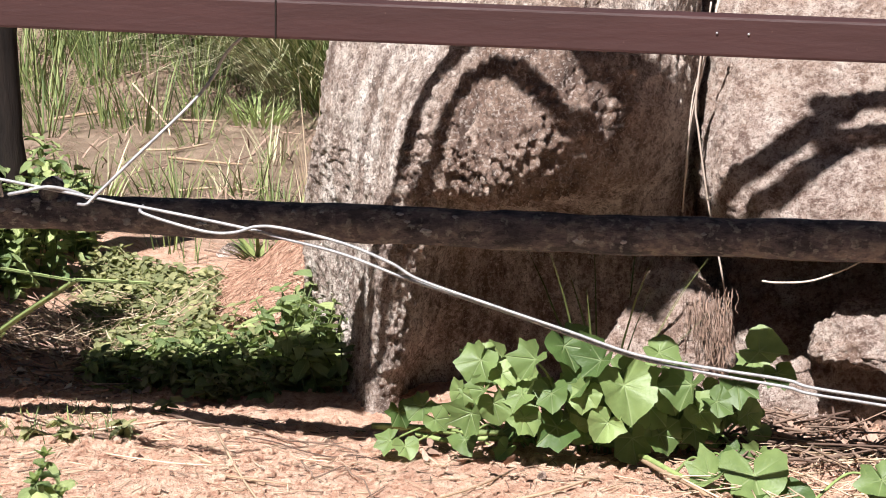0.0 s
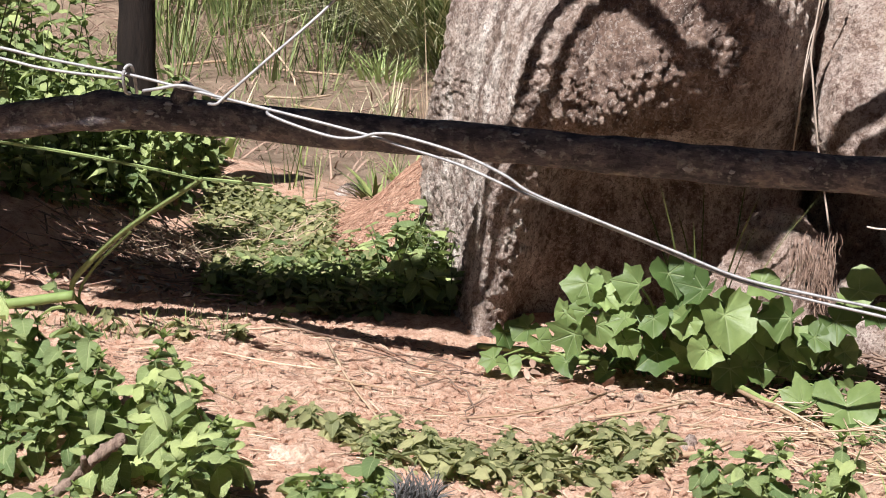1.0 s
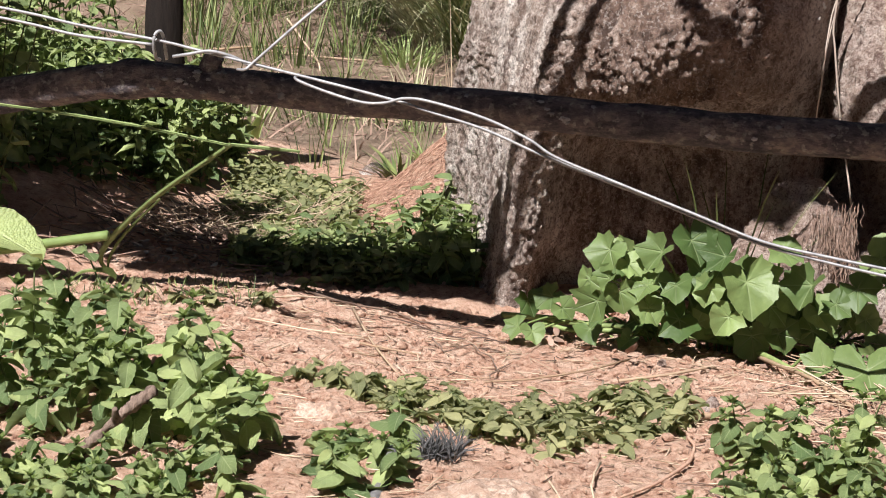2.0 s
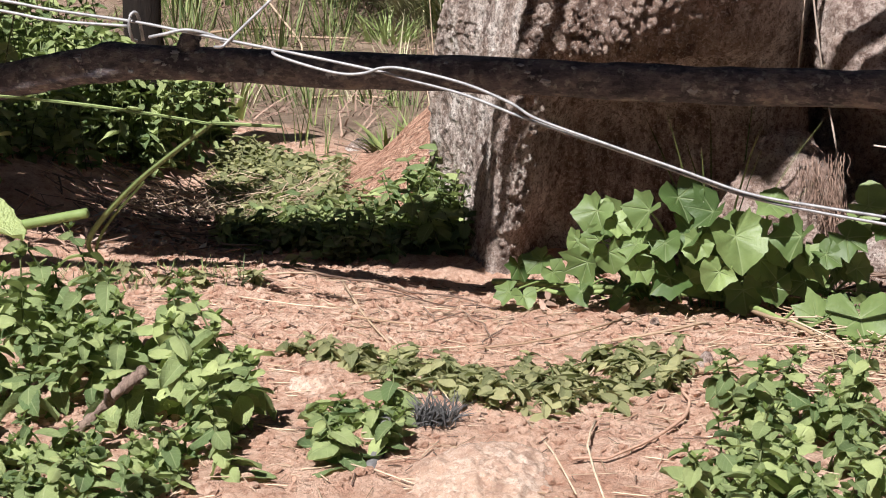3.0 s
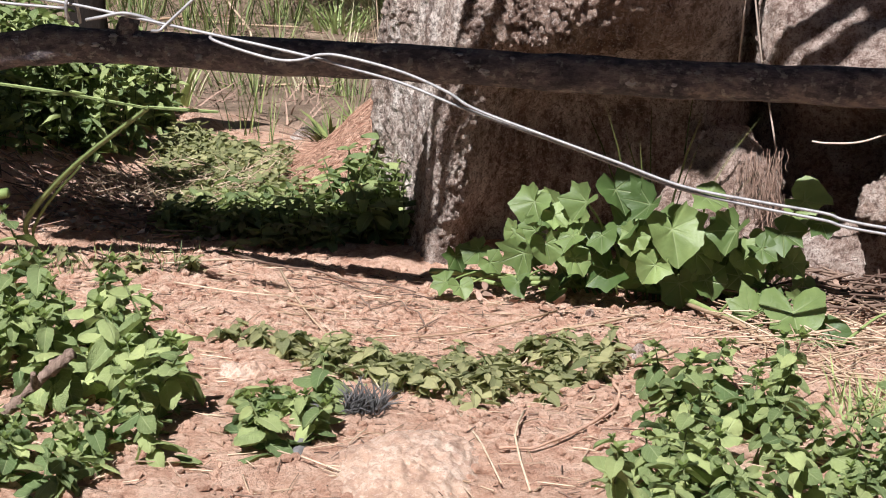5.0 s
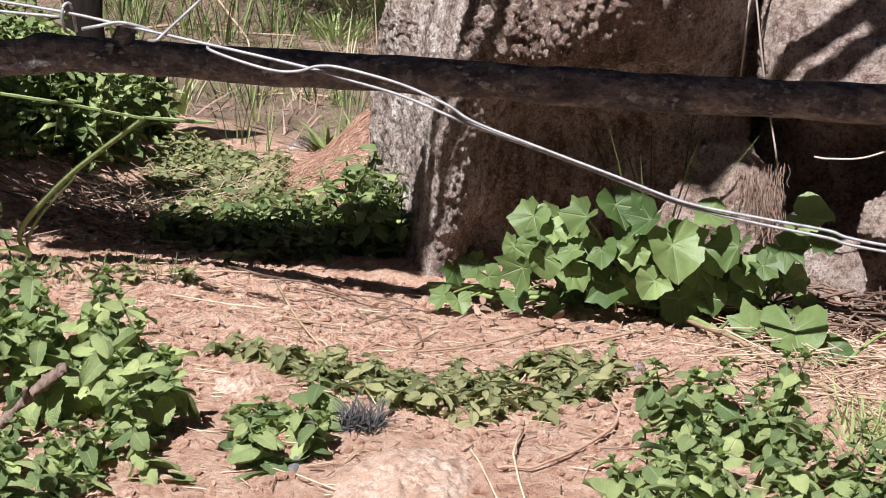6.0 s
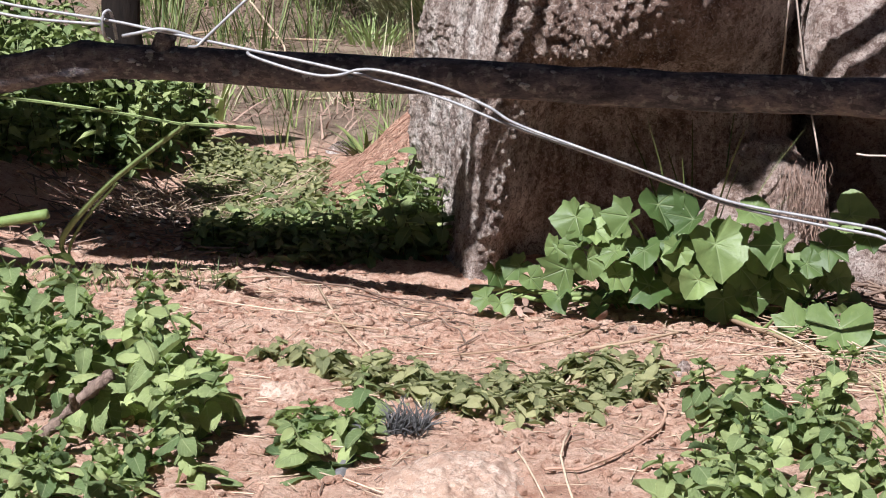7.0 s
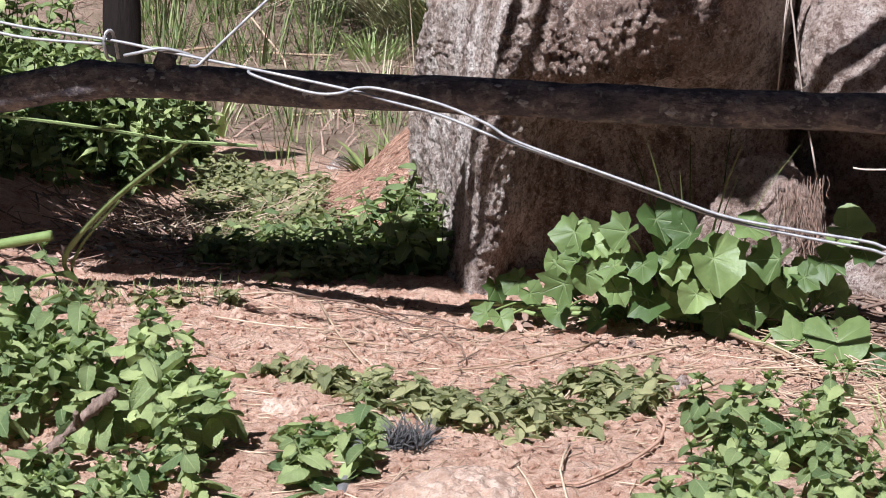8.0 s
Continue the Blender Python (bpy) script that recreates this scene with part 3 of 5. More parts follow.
def lobed_leaf(seed, fold=0.3, droop=0.3):
    """A leaf with straight-edged blunt points, 1 across; the stalk joins at the origin and the tip points along +y."""
    rng = random.Random(seed)
    left = [(-a + rng.uniform(-8, 8), r * rng.uniform(0.82, 1.14)) for a, r in LOBES[1:]]
    rim = left[::-1] + [LOBES[0]] + [(a + rng.uniform(-8, 8), r * rng.uniform(0.82, 1.14)) for a, r in LOBES[1:]]
    veins = (-103, -50, 0, 50, 103)
    outline = []
    for (a0, r0), (a1, r1) in zip(rim, rim[1:]):
        p, q = (Vector((math.sin(radians(a)) * r, math.cos(radians(a)) * r)) for a, r in ((a0, r0), (a1, r1)))
        for k in range(3):
            outline.append(p.lerp(q, k / 3) * (1 + 0.022 * math.sin(math.pi * k / 1.5) + 0.012 * (rng.random() - 0.5)))
    outline.append(q)
    n, verts, uvs = len(outline), [(0, 0, 0)], [(0.5, 0)]
    wave, phase = rng.uniform(0.03, 0.085), rng.uniform(0, 6.28)
    for s in (0.22, 0.45, 0.66, 0.85, 1.0):
        for o in outline:
            a = math.degrees(math.atan2(o.x, o.y))
            d = min(1.0, min(abs(a - g) for g in veins) / 26)
            x, y = o.x * s, o.y * s
            r = math.hypot(x, y)
            z = fold * abs(x) - droop * (y * abs(y) * 0.8 + 0.6 * x * x) + 0.040 * d * s + wave * math.sin(radians(a) * 3 + phase) * s * s
            verts.append((x, y, z))
            uvs.append((0.5 + 0.5 * d * r / 0.5, s))
    faces = [(0, 2 + k, 1 + k) for k in range(n - 1)]
    for ring in range(4):
        for k in range(n - 1):
            a, b = 1 + ring * n + k, 1 + (ring + 1) * n + k
            faces.append((a, a + 1, b + 1, b))
    return verts, faces, uvs


def leaf_pose(at, heading, pitch, roll, size):
    return Matrix.Translation(at) @ Euler((pitch, roll, heading), 'XYZ').to_matrix().to_4x4() @ Matrix.Diagonal((size, size, size, 1))


MINT_MESHES = [mesh_of("leaf", v, f, MINT, True, uv) for v, f, uv in (mint_leaf(k, 1, 0.62 + 0.06 * (k % 3), 0.02 + 0.16 * (k % 4), 12, 8, 0.03, (0.30, 0.12, -0.16)[k % 3]) for k in range(9))]
WILT_MESHES = [mesh_of("leaf", v, f, WILTED, True, uv) for v, f, uv in (mint_leaf(20 + k, 1, 0.60, 0.25 + 0.15 * (k % 4), 5, 4, 0.10) for k in range(5))]
SHOOT_MESHES = [mesh_of("leaf", v, f, SHOOT, True, uv) for v, f, uv in (mint_leaf(40 + k, 1, 0.5, 0.1, 4, 2) for k in range(2))]


def mint_plant(seed, height, pairs, size, meshes, lean=0.25, joined=False, material=None, spread=1.0, name="mint_plant"):
    """A mint stem with crossed pairs of leaves, growing smaller to the tip."""
    rng = random.Random(seed)
    plant = new(name)
    bend, turn = lean * (0.5 + rng.random()), rng.random() * 6.28
    top = Vector((math.cos(turn) * bend * height, math.sin(turn) * bend * height, height))
    line = spline([(0, 0, -0.02), top * 0.4 + Vector((0, 0, height * 0.08)), top], 6)
    v, f = tube(line, lambda t: 0.0015 * (1.1 - 0.6 * t), 6)
    part("stem", mesh_of("stem", v, f, DARK_STEM), plant)
    pile = Pile()
    for k in range(pairs):
        t = 0.22 + 0.78 * (k + 0.3 * rng.random()) / max(1, pairs - 1)
        c = line[min(len(line) - 1, int(t * (len(line) - 1)))]
        s = size * (0.60 + 0.45 * math.sin(math.pi * min(1, 0.25 + t * 0.68))) * rng.uniform(0.55, 1.30)
        if k == pairs - 1:
            s *= 0.55
        for side in (0, 1):
            a = turn + k * 1.571 + side * math.pi + rng.uniform(-0.35, 0.35)
            m = leaf_pose(c, a, rng.uniform(-0.95, 0.25) + (0.9 if k == pairs - 1 else 0.25 * t), rng.uniform(-0.5, 0.5), s * spread)
            if joined:
                lv, lf, lu = mint_leaf(rng.randrange(9), 1, 0.60, 0.2, 4, 2, 0.08)
                pile.add([m @ Vector(q) for q in lv], lf, lu)
            else:
                me = rng.choice(meshes)
                part("leaf", me, plant, m)
    if not joined and meshes is MINT_MESHES:
        for side in range(4):
            m = leaf_pose(line[-1], turn + side * 1.571 + 0.6, 0.85, 0, size * 0.34)
            part("leaf", rng.choice(SHOOT_MESHES), plant, m)
    if joined:
        part("leaves", pile.mesh("leaves", material), plant)
    return plant


def scatter(templates, count, seed, inside, label, group, tilt=0.15, lo=0.8, hi=1.2, gap=0.0, keep_off=lambda x, y: False):
    """Copies of the templates at random places for which inside(x, y) holds; inside also gives the box."""
    rng = random.Random(seed)
    (x0, x1, y0, y1), test = inside
    placed, tries = [], 0
    while len(placed) < count and tries < count * 60:
        tries += 1
        x, y = rng.uniform(x0, x1), rng.uniform(y0, y1)
        if not test(x, y) or keep_off(x, y) or any((x - a) ** 2 + (y - b) ** 2 < gap * gap for a, b in placed):
            continue
        placed.append((x, y))
        s = rng.uniform(lo, hi)
        m = Matrix.Translation((x, y, ground_height(x, y) - 0.002)) @ Euler((rng.uniform(-tilt, tilt), rng.uniform(-tilt, tilt), rng.uniform(0, 6.28))).to_matrix().to_4x4()
        t = rng.choice(templates)
        c = copy_thing(t, m)
        c.scale = (s, s, s)
        tagged(c, label, "mint plant", group)


def clear(templates):
    for t in templates:
        for o in (*t.children_recursive, t):
            bpy.data.objects.remove(o)


def inside_shape(pts):
    """The box of a plan outline and a test for it."""
    xs, ys = [p[0] for p in pts], [p[1] for p in pts]

    def test(x, y):
        ok = False
        for (ax, ay), (bx, by) in zip(pts, pts[1:] + pts[:1]):
            if (ay > y) != (by > y) and x < (bx - ax) * (y - ay) / (by - ay) + ax:
                ok = not ok
        return ok
    return (min(xs), max(xs), min(ys), max(ys)), test


def heap(name, count, seed, inside, label, material, lo, hi, pairs, size, lean):
    """A patch of mint too dense to count, as one object."""
    rng = random.Random(seed)
    (x0, x1, y0, y1), test = inside
    pile, stems, n = Pile(), Pile(), 0
    while n < count:
        x, y = rng.uniform(x0, x1), rng.uniform(y0, y1)
        if not test(x, y):
            continue
        n += 1
        h, turn = rng.uniform(lo, hi), rng.uniform(0, 6.28)
        foot = Vector((x, y, ground_height(x, y)))
        top = foot + Vector((math.cos(turn), math.sin(turn), 0)) * rng.uniform(0, lean) * max(h, 0.05) + Vector((0, 0, h))
        v, f = tube([foot, foot.lerp(top, 0.5), foot.lerp(top, 0.8)], 0.0011, 4)
        stems.add(v, f)
        for k in range(pairs):
            t = (k + 0.5) / pairs
            c = foot.lerp(top, t)
            for side in (0, 1):
                m = leaf_pose(c, turn + k * 1.571 + side * math.pi + rng.uniform(-0.5, 0.5), rng.uniform(-0.6, 0.5), rng.uniform(-0.5, 0.5), size * rng.uniform(0.55, 1.25) * (1 - 0.35 * t))
                lv, lf, lu = mint_leaf(rng.randrange(9), 1, 0.62, rng.uniform(0.05, 0.5), 4, 2, 0.10)
                pile.add([m @ Vector(q) for q in lv], lf, lu)
    patch = tagged(new(name), label, "mint patch", kind="stuff")
    part("leaves", pile.mesh("leaves", material), patch)
    part("stems", stems.mesh("stems", DARK_STEM), patch)


def build_mint():
    lush = [mint_plant(100 + k, 0.058 + 0.013 * (k % 5), 9, 0.031, MINT_MESHES, 0.35) for k in range(8)]
    scatter(lush, 114, 1, inside_shape([(-0.62, -0.62), (-0.38, -0.62), (-0.28, -0.72), (-0.16, -0.84), (-0.12, -0.97), (-0.07, -1.16), (-0.30, -1.26), (-0.62, -1.2)]),
            "leafy green mint plant growing in a dense clump", "mint in the near clump", lo=0.65, hi=1.25, gap=0.021, keep_off=lambda x, y: -0.36 < x < -0.14 and -1.22 < y < -0.99)
    scatter(lush, 82, 2, inside_shape([(0.28, -0.77), (0.34, -0.73), (0.42, -0.79), (0.47, -0.91), (0.66, -0.97), (0.70, -1.22), (0.29, -1.25), (0.285, -1.07), (0.32, -0.95)]),
            "leafy green mint plant beside dry straw", "mint in the straw", lo=0.50, hi=1.0, gap=0.018)
    low = [mint_plant(130 + k, 0.032 + 0.01 * (k % 3), 6, 0.030, MINT_MESHES, 0.5) for k in range(4)]
    scatter(low, 12, 3, inside_shape([(-0.06, -0.92), (0.01, -0.90), (0.03, -1.03), (0.01, -1.07), (-0.05, -1.02)]),
            "low mint plant on bare soil", "low mint plants", lo=0.65, hi=1.0, gap=0.026)
    scatter(low, 34, 13, inside_shape([(-0.37, -1.045), (-0.14, -1.045), (-0.12, -1.20), (-0.37, -1.20)]),
            "low mint plant below the dead branch", "low mint plants", lo=0.6, hi=0.95, gap=0.018)
    tall = [mint_plant(170 + k, 0.110 + 0.012 * k, 8, 0.034, MINT_MESHES, 0.2) for k in range(3)]
    for k, (x, y) in enumerate(((0.415, -0.90), (0.54, -1.03), (-0.47, -0.90), (-0.42, -1.02), (-0.50, -1.08), (-0.40, -0.80))):
        c = copy_thing(tall[k % 3], Matrix.Translation((x, y, ground_height(x, y) - 0.002)) @ Euler((0.1, 0, k * 2.1)).to_matrix().to_4x4())
        tagged(c, "tall upright mint stalk above the clump", "mint plant", "tall mint stalks")
    clear(lush + tall)
    wilt = [mint_plant(150 + k, 0.010 + 0.006 * (k % 3), 7, 0.0215, WILT_MESHES, 0.9, name="mint_sprig") for k in range(6)]
    scatter(wilt, 118, 4, inside_shape([(-0.17, -0.67), (-0.05, -0.64), (0.06, -0.68), (0.11, -0.64), (0.18, -0.53), (0.25, -0.60), (0.25, -0.71), (0.16, -0.79), (0.08, -0.83), (-0.02, -0.82), (-0.07, -0.76), (-0.14, -0.72)]),
            "small wilted mint sprig flat on the soil", "wilted mint sprigs", gap=0.0145)
    for x, y in ((0.195, -0.83), (0.147, -0.87), (-0.29, -0.20), (-0.33, -0.28), (-0.36, -0.33), (-0.39, -0.27), (-0.42, -0.33), (-0.47, -0.28), (-0.31, -0.31)):
        c = copy_thing(wilt[int(abs(x * 100)) % 6], Matrix.Translation((x, y, ground_height(x, y))) @ Euler((0, 0, x * 40)).to_matrix().to_4x4())
        tagged(c, "small mint sprig alone on bare soil", "mint plant", "lone mint sprigs")
    clear(low + wilt)
    heap("trampled_mint", 500, 5, inside_shape([(-0.45, -0.04), (-0.20, -0.05), (-0.15, 0.06), (-0.27, 0.20), (-0.38, 0.36), (-0.45, 0.72), (-0.72, 0.86), (-0.60, 0.42), (-0.49, 0.22)]),
         "trampled wilting mint spread over dry straw", WILTED, 0.010, 0.040, 5, 0.024, 0.55)
    heap("shaded_mint", 80, 15, inside_shape([(-0.44, -0.05), (-0.20, -0.06), (-0.17, 0.03), (-0.28, 0.12), (-0.42, 0.12)]),
         "leafy mint in the shade at the patch's edge", MINT, 0.025, 0.065, 5, 0.027, 0.4)
    bush = [mint_plant(190 + k, 0.075 + 0.014 * (k % 3), 7, 0.030, None, 0.3, True, MINT, name="mint_bush") for k in range(5)]
    scatter(bush, 30, 6, inside_shape([(-0.21, 0.05), (-0.135, -0.030), (-0.098, -0.030), (-0.112, 0.05), (-0.145, 0.18), (-0.21, 0.22)]),
            "bushy mint plant at the boulder's foot", "mint by the boulder", 0.25, 0.85, 1.35, gap=0.018)
    heap("bank_mint", 270, 7, inside_shape([(-1.05, 0.05), (-0.83, 0.12), (-0.73, 0.32), (-0.67, 0.55), (-0.69, 0.80), (-0.80, 1.1), (-1.2, 1.1)]),
         "tall dark mint covering the shaded bank", MINT, 0.06, 0.17, 8, 0.036, 0.3)
    clear(bush)
    heap("bank_mint", 170, 9, inside_shape([(-1.45, 0.40), (-0.90, 0.45), (-0.92, 0.90), (-1.45, 1.1)]),
         "leafy mint behind the old post", MINT, 0.14, 0.36, 9, 0.040, 0.3)
    heap("bank_mint", 46, 19, inside_shape([(-0.90, 0.40), (-0.70, 0.42), (-0.70, 0.57), (-0.90, 0.57)]),
         "leafy mint at the old post's foot", MINT, 0.10, 0.21, 8, 0.038, 0.3)
    # tall bush outside the view, added only to shade the left bank
    heap("leafy_bush", 150, 8, inside_shape([(-1.20, -0.38), (-0.80, -0.38), (-0.78, -0.05), (-0.85, 0.10), (-1.20, 0.10)]),
         "unseen tall leafy bush added to shade the left bank", MINT, 0.35, 0.85, 11, 0.046, 0.35)


build_mint()


def vine_leaf(vine, mesh, at, size, tip, up, side):
    """A leaf about the place at: tip, the way in which its point hangs, in degrees from straight down; up, how far it faces the sky; side, its lean."""
    normal = Vector((side, -1.0, up)).normalized()
    along = Vector((math.sin(radians(tip)), 0.0, -math.cos(radians(tip))))
    along = (along - normal * along.dot(normal)).normalized()
    across = along.cross(normal)
    m = Matrix((across, along, normal)).transposed().to_4x4()
    joint = at - along * (0.10 * size)
    part("leaf", mesh, vine, Matrix.Translation(joint) @ m @ Matrix.Diagonal((size, size, size, 1)))
    return joint


def vine_stalk(vine, foot, joint):
    line = spline([foot, foot.lerp(joint, 0.55) + Vector((0, 0.025, 0.012)), joint], 6)
    v, f = tube(line, lambda t: 0.0019 - 0.0007 * t, 6)
    part("stalk", mesh_of("stalk", v, f, STEM), vine)


def build_vine():
    """The large-leaved vine in front of the boulders, each leaf on its own stalk."""
    meshes = [mesh_of("leaf", v, f, BROAD, True, uv) for v, f, uv in (lobed_leaf(k, (0.22, 0.60, 0.40, 0.90, 0.10)[k % 5], (0.25, 0.5, 0.1)[k % 3]) for k in range(10))]
    rng = random.Random(77)
    # the leaves that stand out: place, size, hang of the tip, facing, lean
    leaves = ((0.119, -0.342, 0.152, 0.049, -20, 0.6, -0.37), (0.18, -0.344, 0.156, 0.046, -25, 0.78, -0.47), (0.217, -0.331, 0.168, 0.053, 15, 0.81, 0.49), (0.164, -0.348, 0.118, 0.04, -60, 1.56, -0.36),
              (0.202, -0.348, 0.118, 0.042, 10, 0.88, -0.2), (0.202, -0.33, 0.073, 0.055, -35, 1.18, 0.31), (0.252, -0.333, 0.154, 0.049, -30, 0.96, -0.43), (0.284, -0.336, 0.123, 0.074, 5, 0.78, 0.35),
              (0.313, -0.3, 0.09, 0.049, 40, 0.66, 0.47), (0.291, -0.3, 0.05, 0.052, 10, 0.19, -0.13), (0.325, -0.338, 0.169, 0.047, 60, 1.99, 0.4), (0.354, -0.332, 0.127, 0.053, -10, 0.79, -0.64),
              (0.369, -0.3, 0.085, 0.05, 30, 0.9, 0.57), (0.412, -0.285, 0.117, 0.05, 45, 1.05, 0.14), (0.437, -0.285, 0.159, 0.056, 70, 1.71, -0.14), (0.453, -0.285, 0.131, 0.037, 20, 0.94, -0.12),
              (0.11, -0.348, 0.091, 0.044, -10, 0.21, -0.35), (0.138, -0.348, 0.104, 0.043, 15, 0.37, 0.19), (0.098, -0.348, 0.118, 0.033, -40, 0.22, -0.46), (0.24, -0.348, 0.119, 0.04, -10, 0.52, 0.04),
              (0.037, -0.242, 0.064, 0.04, -30, 1.2, -0.2), (0.011, -0.232, 0.052, 0.036, 20, 0.5, 0.3), (0.061, -0.271, 0.058, 0.031, 40, 0.6, 0.2), (0.003, -0.286, 0.036, 0.034, -50, 1.5, -0.2),
              (0.029, -0.303, 0.034, 0.031, 10, 1.0, 0.3), (0.147, -0.34, 0.139, 0.036, 40, 1.01, 0.27), (0.232, -0.337, 0.126, 0.042, -15, 1.11, -0.58), (0.262, -0.348, 0.086, 0.044, -30, 0.46, -0.11),
              (0.333, -0.3, 0.105, 0.04, 15, 0.54, 0.08), (0.388, -0.3, 0.101, 0.038, 50, 0.92, -0.02), (0.173, -0.348, 0.089, 0.04, 20, 0.98, 0.62), (0.122, -0.348, 0.12, 0.038, -30, 0.64, -0.74),
              (0.323, -0.3, 0.057, 0.044, 20, 0.51, 0.49))
    vine = tagged(new("vine_plant"), "bright green vine with large five-pointed leaves", "vine")
    root = Vector((0.26, -0.21, 0.015))
    for k, (x, y, z, size, tip, up, side) in enumerate(leaves):
        joint = vine_leaf(vine, meshes[(k * 3) % 10], Vector((x, y, z)), 1.10 * size, tip, up, side)
        vine_stalk(vine, root + Vector(((x - root.x) * 0.6, 0.2 * (y - root.y), 0.0)), joint)
    # smaller leaves in the shade below and behind
    for k in range(60):
        x = rng.uniform(0.09, 0.44)
        at = Vector((x, rng.uniform(-0.30, -0.20), rng.uniform(0.030, 0.128)))
        joint = vine_leaf(vine, rng.choice(meshes), at, rng.uniform(0.032, 0.050), rng.uniform(-70, 70), rng.uniform(0.1, 1.6), rng.uniform(-0.6, 0.6))
        vine_stalk(vine, root + Vector(((x - root.x) * 0.7, 0.0, 0.0)), joint)
    rod_part("runner", [(-0.03, -0.19, 0.022), (0.03, -0.215, 0.030), (0.08, -0.225, 0.030), (0.16, -0.22, 0.03), (0.285, -0.25, 0.028)], 0.0042, STEM, vine)
    rod_part("runner", [(0.03, -0.235, 0.030), (0.07, -0.245, 0.026), (0.115, -0.25, 0.032), (0.17, -0.24, 0.028)], 0.0030, STEM, vine)
    shoot = tagged(new("vine_plant"), "trailing vine shoot with pale five-pointed leaves", "vine")
    trail = spline([(0.275, -0.25, 0.030), (0.315, -0.33, 0.040), (0.355, -0.40, 0.046), (0.41, -0.455, 0.050), (0.48, -0.49, 0.052)], 6)
    for k, (x, y, z, size, tip, up, side) in enumerate(((0.424, -0.47, 0.08, 0.067, 10, 1.4, -0.1), (0.455, -0.485, 0.058, 0.057, 35, 1.2, 0.3), (0.372, -0.455, 0.075, 0.041, -40, 1.8, -0.3), (0.428, -0.5, 0.05, 0.043, -10, 1.0, 0.1), (0.476, -0.49, 0.046, 0.049, 30, 1.3, 0.2), (0.395, -0.44, 0.085, 0.028, 0, 1.4, 0.0), (0.56, -0.45, 0.075, 0.054, 20, 1.5, 0.1))):
        joint = vine_leaf(shoot, meshes[(k * 3 + 2) % 10], Vector((x + 0.004, y, z - 0.008)), 1.2 * size, tip, up, side)
        vine_stalk(shoot, min(trail, key=lambda p: abs(p.x - x + 0.03)), joint)
    v, f = tube(trail, lambda t: 0.0040 - 0.0016 * t, 8)
    part("runner", mesh_of("runner", v, f, STEM), shoot)


build_vine()


# ---- unseen loops added above the fence to cast shadow bands across the boulders ----
def build_shadow_loops():
    runs = [[(-1.38, -0.55, 0.80), (-0.701, -0.510, 0.833), (-0.499, -0.579, 0.834), (-0.341, -0.540, 0.827), (-0.283, -0.484, 0.827), (-0.243, -0.507, 0.843), (-0.202, -0.628, 0.902), (-0.187, -0.640, 0.964), (-0.175, -0.647, 1.023), (-0.138, -0.674, 1.132), (-0.121, -0.678, 1.190), (-0.103, -0.665, 1.245), (-0.072, -0.660, 1.292), (-0.029, -0.668, 1.328), (0.036, -0.719, 1.339), (0.102, -0.715, 1.296), (0.147, -0.693, 1.233), (0.261, -0.611, 1.129), (0.294, -0.628, 1.161), (0.333, -0.618, 1.188), (0.367, -0.600, 1.209), (0.400, -0.587, 1.225), (0.440, -0.584, 1.235), (1.38, -0.55, 1.20)],
            [(-1.38, -0.59, 0.82), (-0.655, -0.637, 0.847), (-0.473, -0.668, 0.847), (-0.325, -0.609, 0.834), (-0.245, -0.622, 0.850), (-0.216, -0.616, 0.854), (-0.187, -0.644, 0.891), (-0.170, -0.669, 0.946), (-0.156, -0.672, 0.991), (-0.141, -0.685, 1.034), (-0.102, -0.705, 1.139), (-0.085, -0.734, 1.199), (-0.065, -0.716, 1.239), (-0.034, -0.716, 1.276), (0.006, -0.746, 1.293), (0.039, -0.779, 1.279), (0.070, -0.791, 1.251), (0.093, -0.768, 1.220), (0.295, -0.654, 1.112), (0.327, -0.656, 1.137), (0.366, -0.642, 1.166), (0.400, -0.625, 1.182), (0.439, -0.621, 1.197), (1.38, -0.58, 1.10)]]
    for run, r in zip(runs, (0.0185, 0.0155)):
        n = len(run) - 1
        line = spline(run, 8)
        v, f = tube(line, lambda t: r * (0.32 + 0.36 * step(4 / n, 6 / n, t) + 0.32 * step(8 / n, 12 / n, t)), 8)
        tagged(part("cable", mesh_of("cable", v, f, CASTER)), "unseen black loop added to cast shadow bands on the boulders", "cable", "cables along the fence")


build_shadow_loops()

# boards added above the view to stripe the left ground and bank with shade
board = part("fence_board", box_mesh("fence_board", (0.86, 0.014, 0.055), PAINT, 0.002), m=Matrix.Translation((-0.95, -0.535, 0.81)) @ Euler((radians(-38), 0, 0)).to_matrix().to_4x4())
tagged(board, "unseen board added to shade the left ground and bank", "fence board", "fence boards")
for z, w, x in ((0.905, 0.060, -0.99), (0.985, 0.045, -0.99), (1.09, 0.034, -1.05), (1.19, 0.045, -1.08), (1.29, 0.050, -1.09), (1.39, 0.055, -1.10)):
    slat = part("fence_board", box_mesh("fence_board", (0.78, 0.014, w), PAINT, 0.002), m=Matrix.Translation((x, -0.535, z)) @ Euler((radians(-38), 0, 0)).to_matrix().to_4x4())
    tagged(slat, "unseen board added to shade the left ground and bank", "fence board", "fence boards")


# two more unseen boards, set to shade the trampled mint and boulder foot
for x, y, length, width in ((-0.560, -0.600, 0.28, 0.140), (-0.305, -0.580, 0.25, 0.150)):
    slat = part("fence_board", box_mesh("fence_board", (length, 0.014, width), PAINT, 0.002), m=Matrix.Translation((x, y, 0.865)) @ Euler((radians(-38), radians(4), 0)).to_matrix().to_4x4())
    tagged(slat, "unseen board added to shade the front of the trampled mint", "fence board", "fence boards")

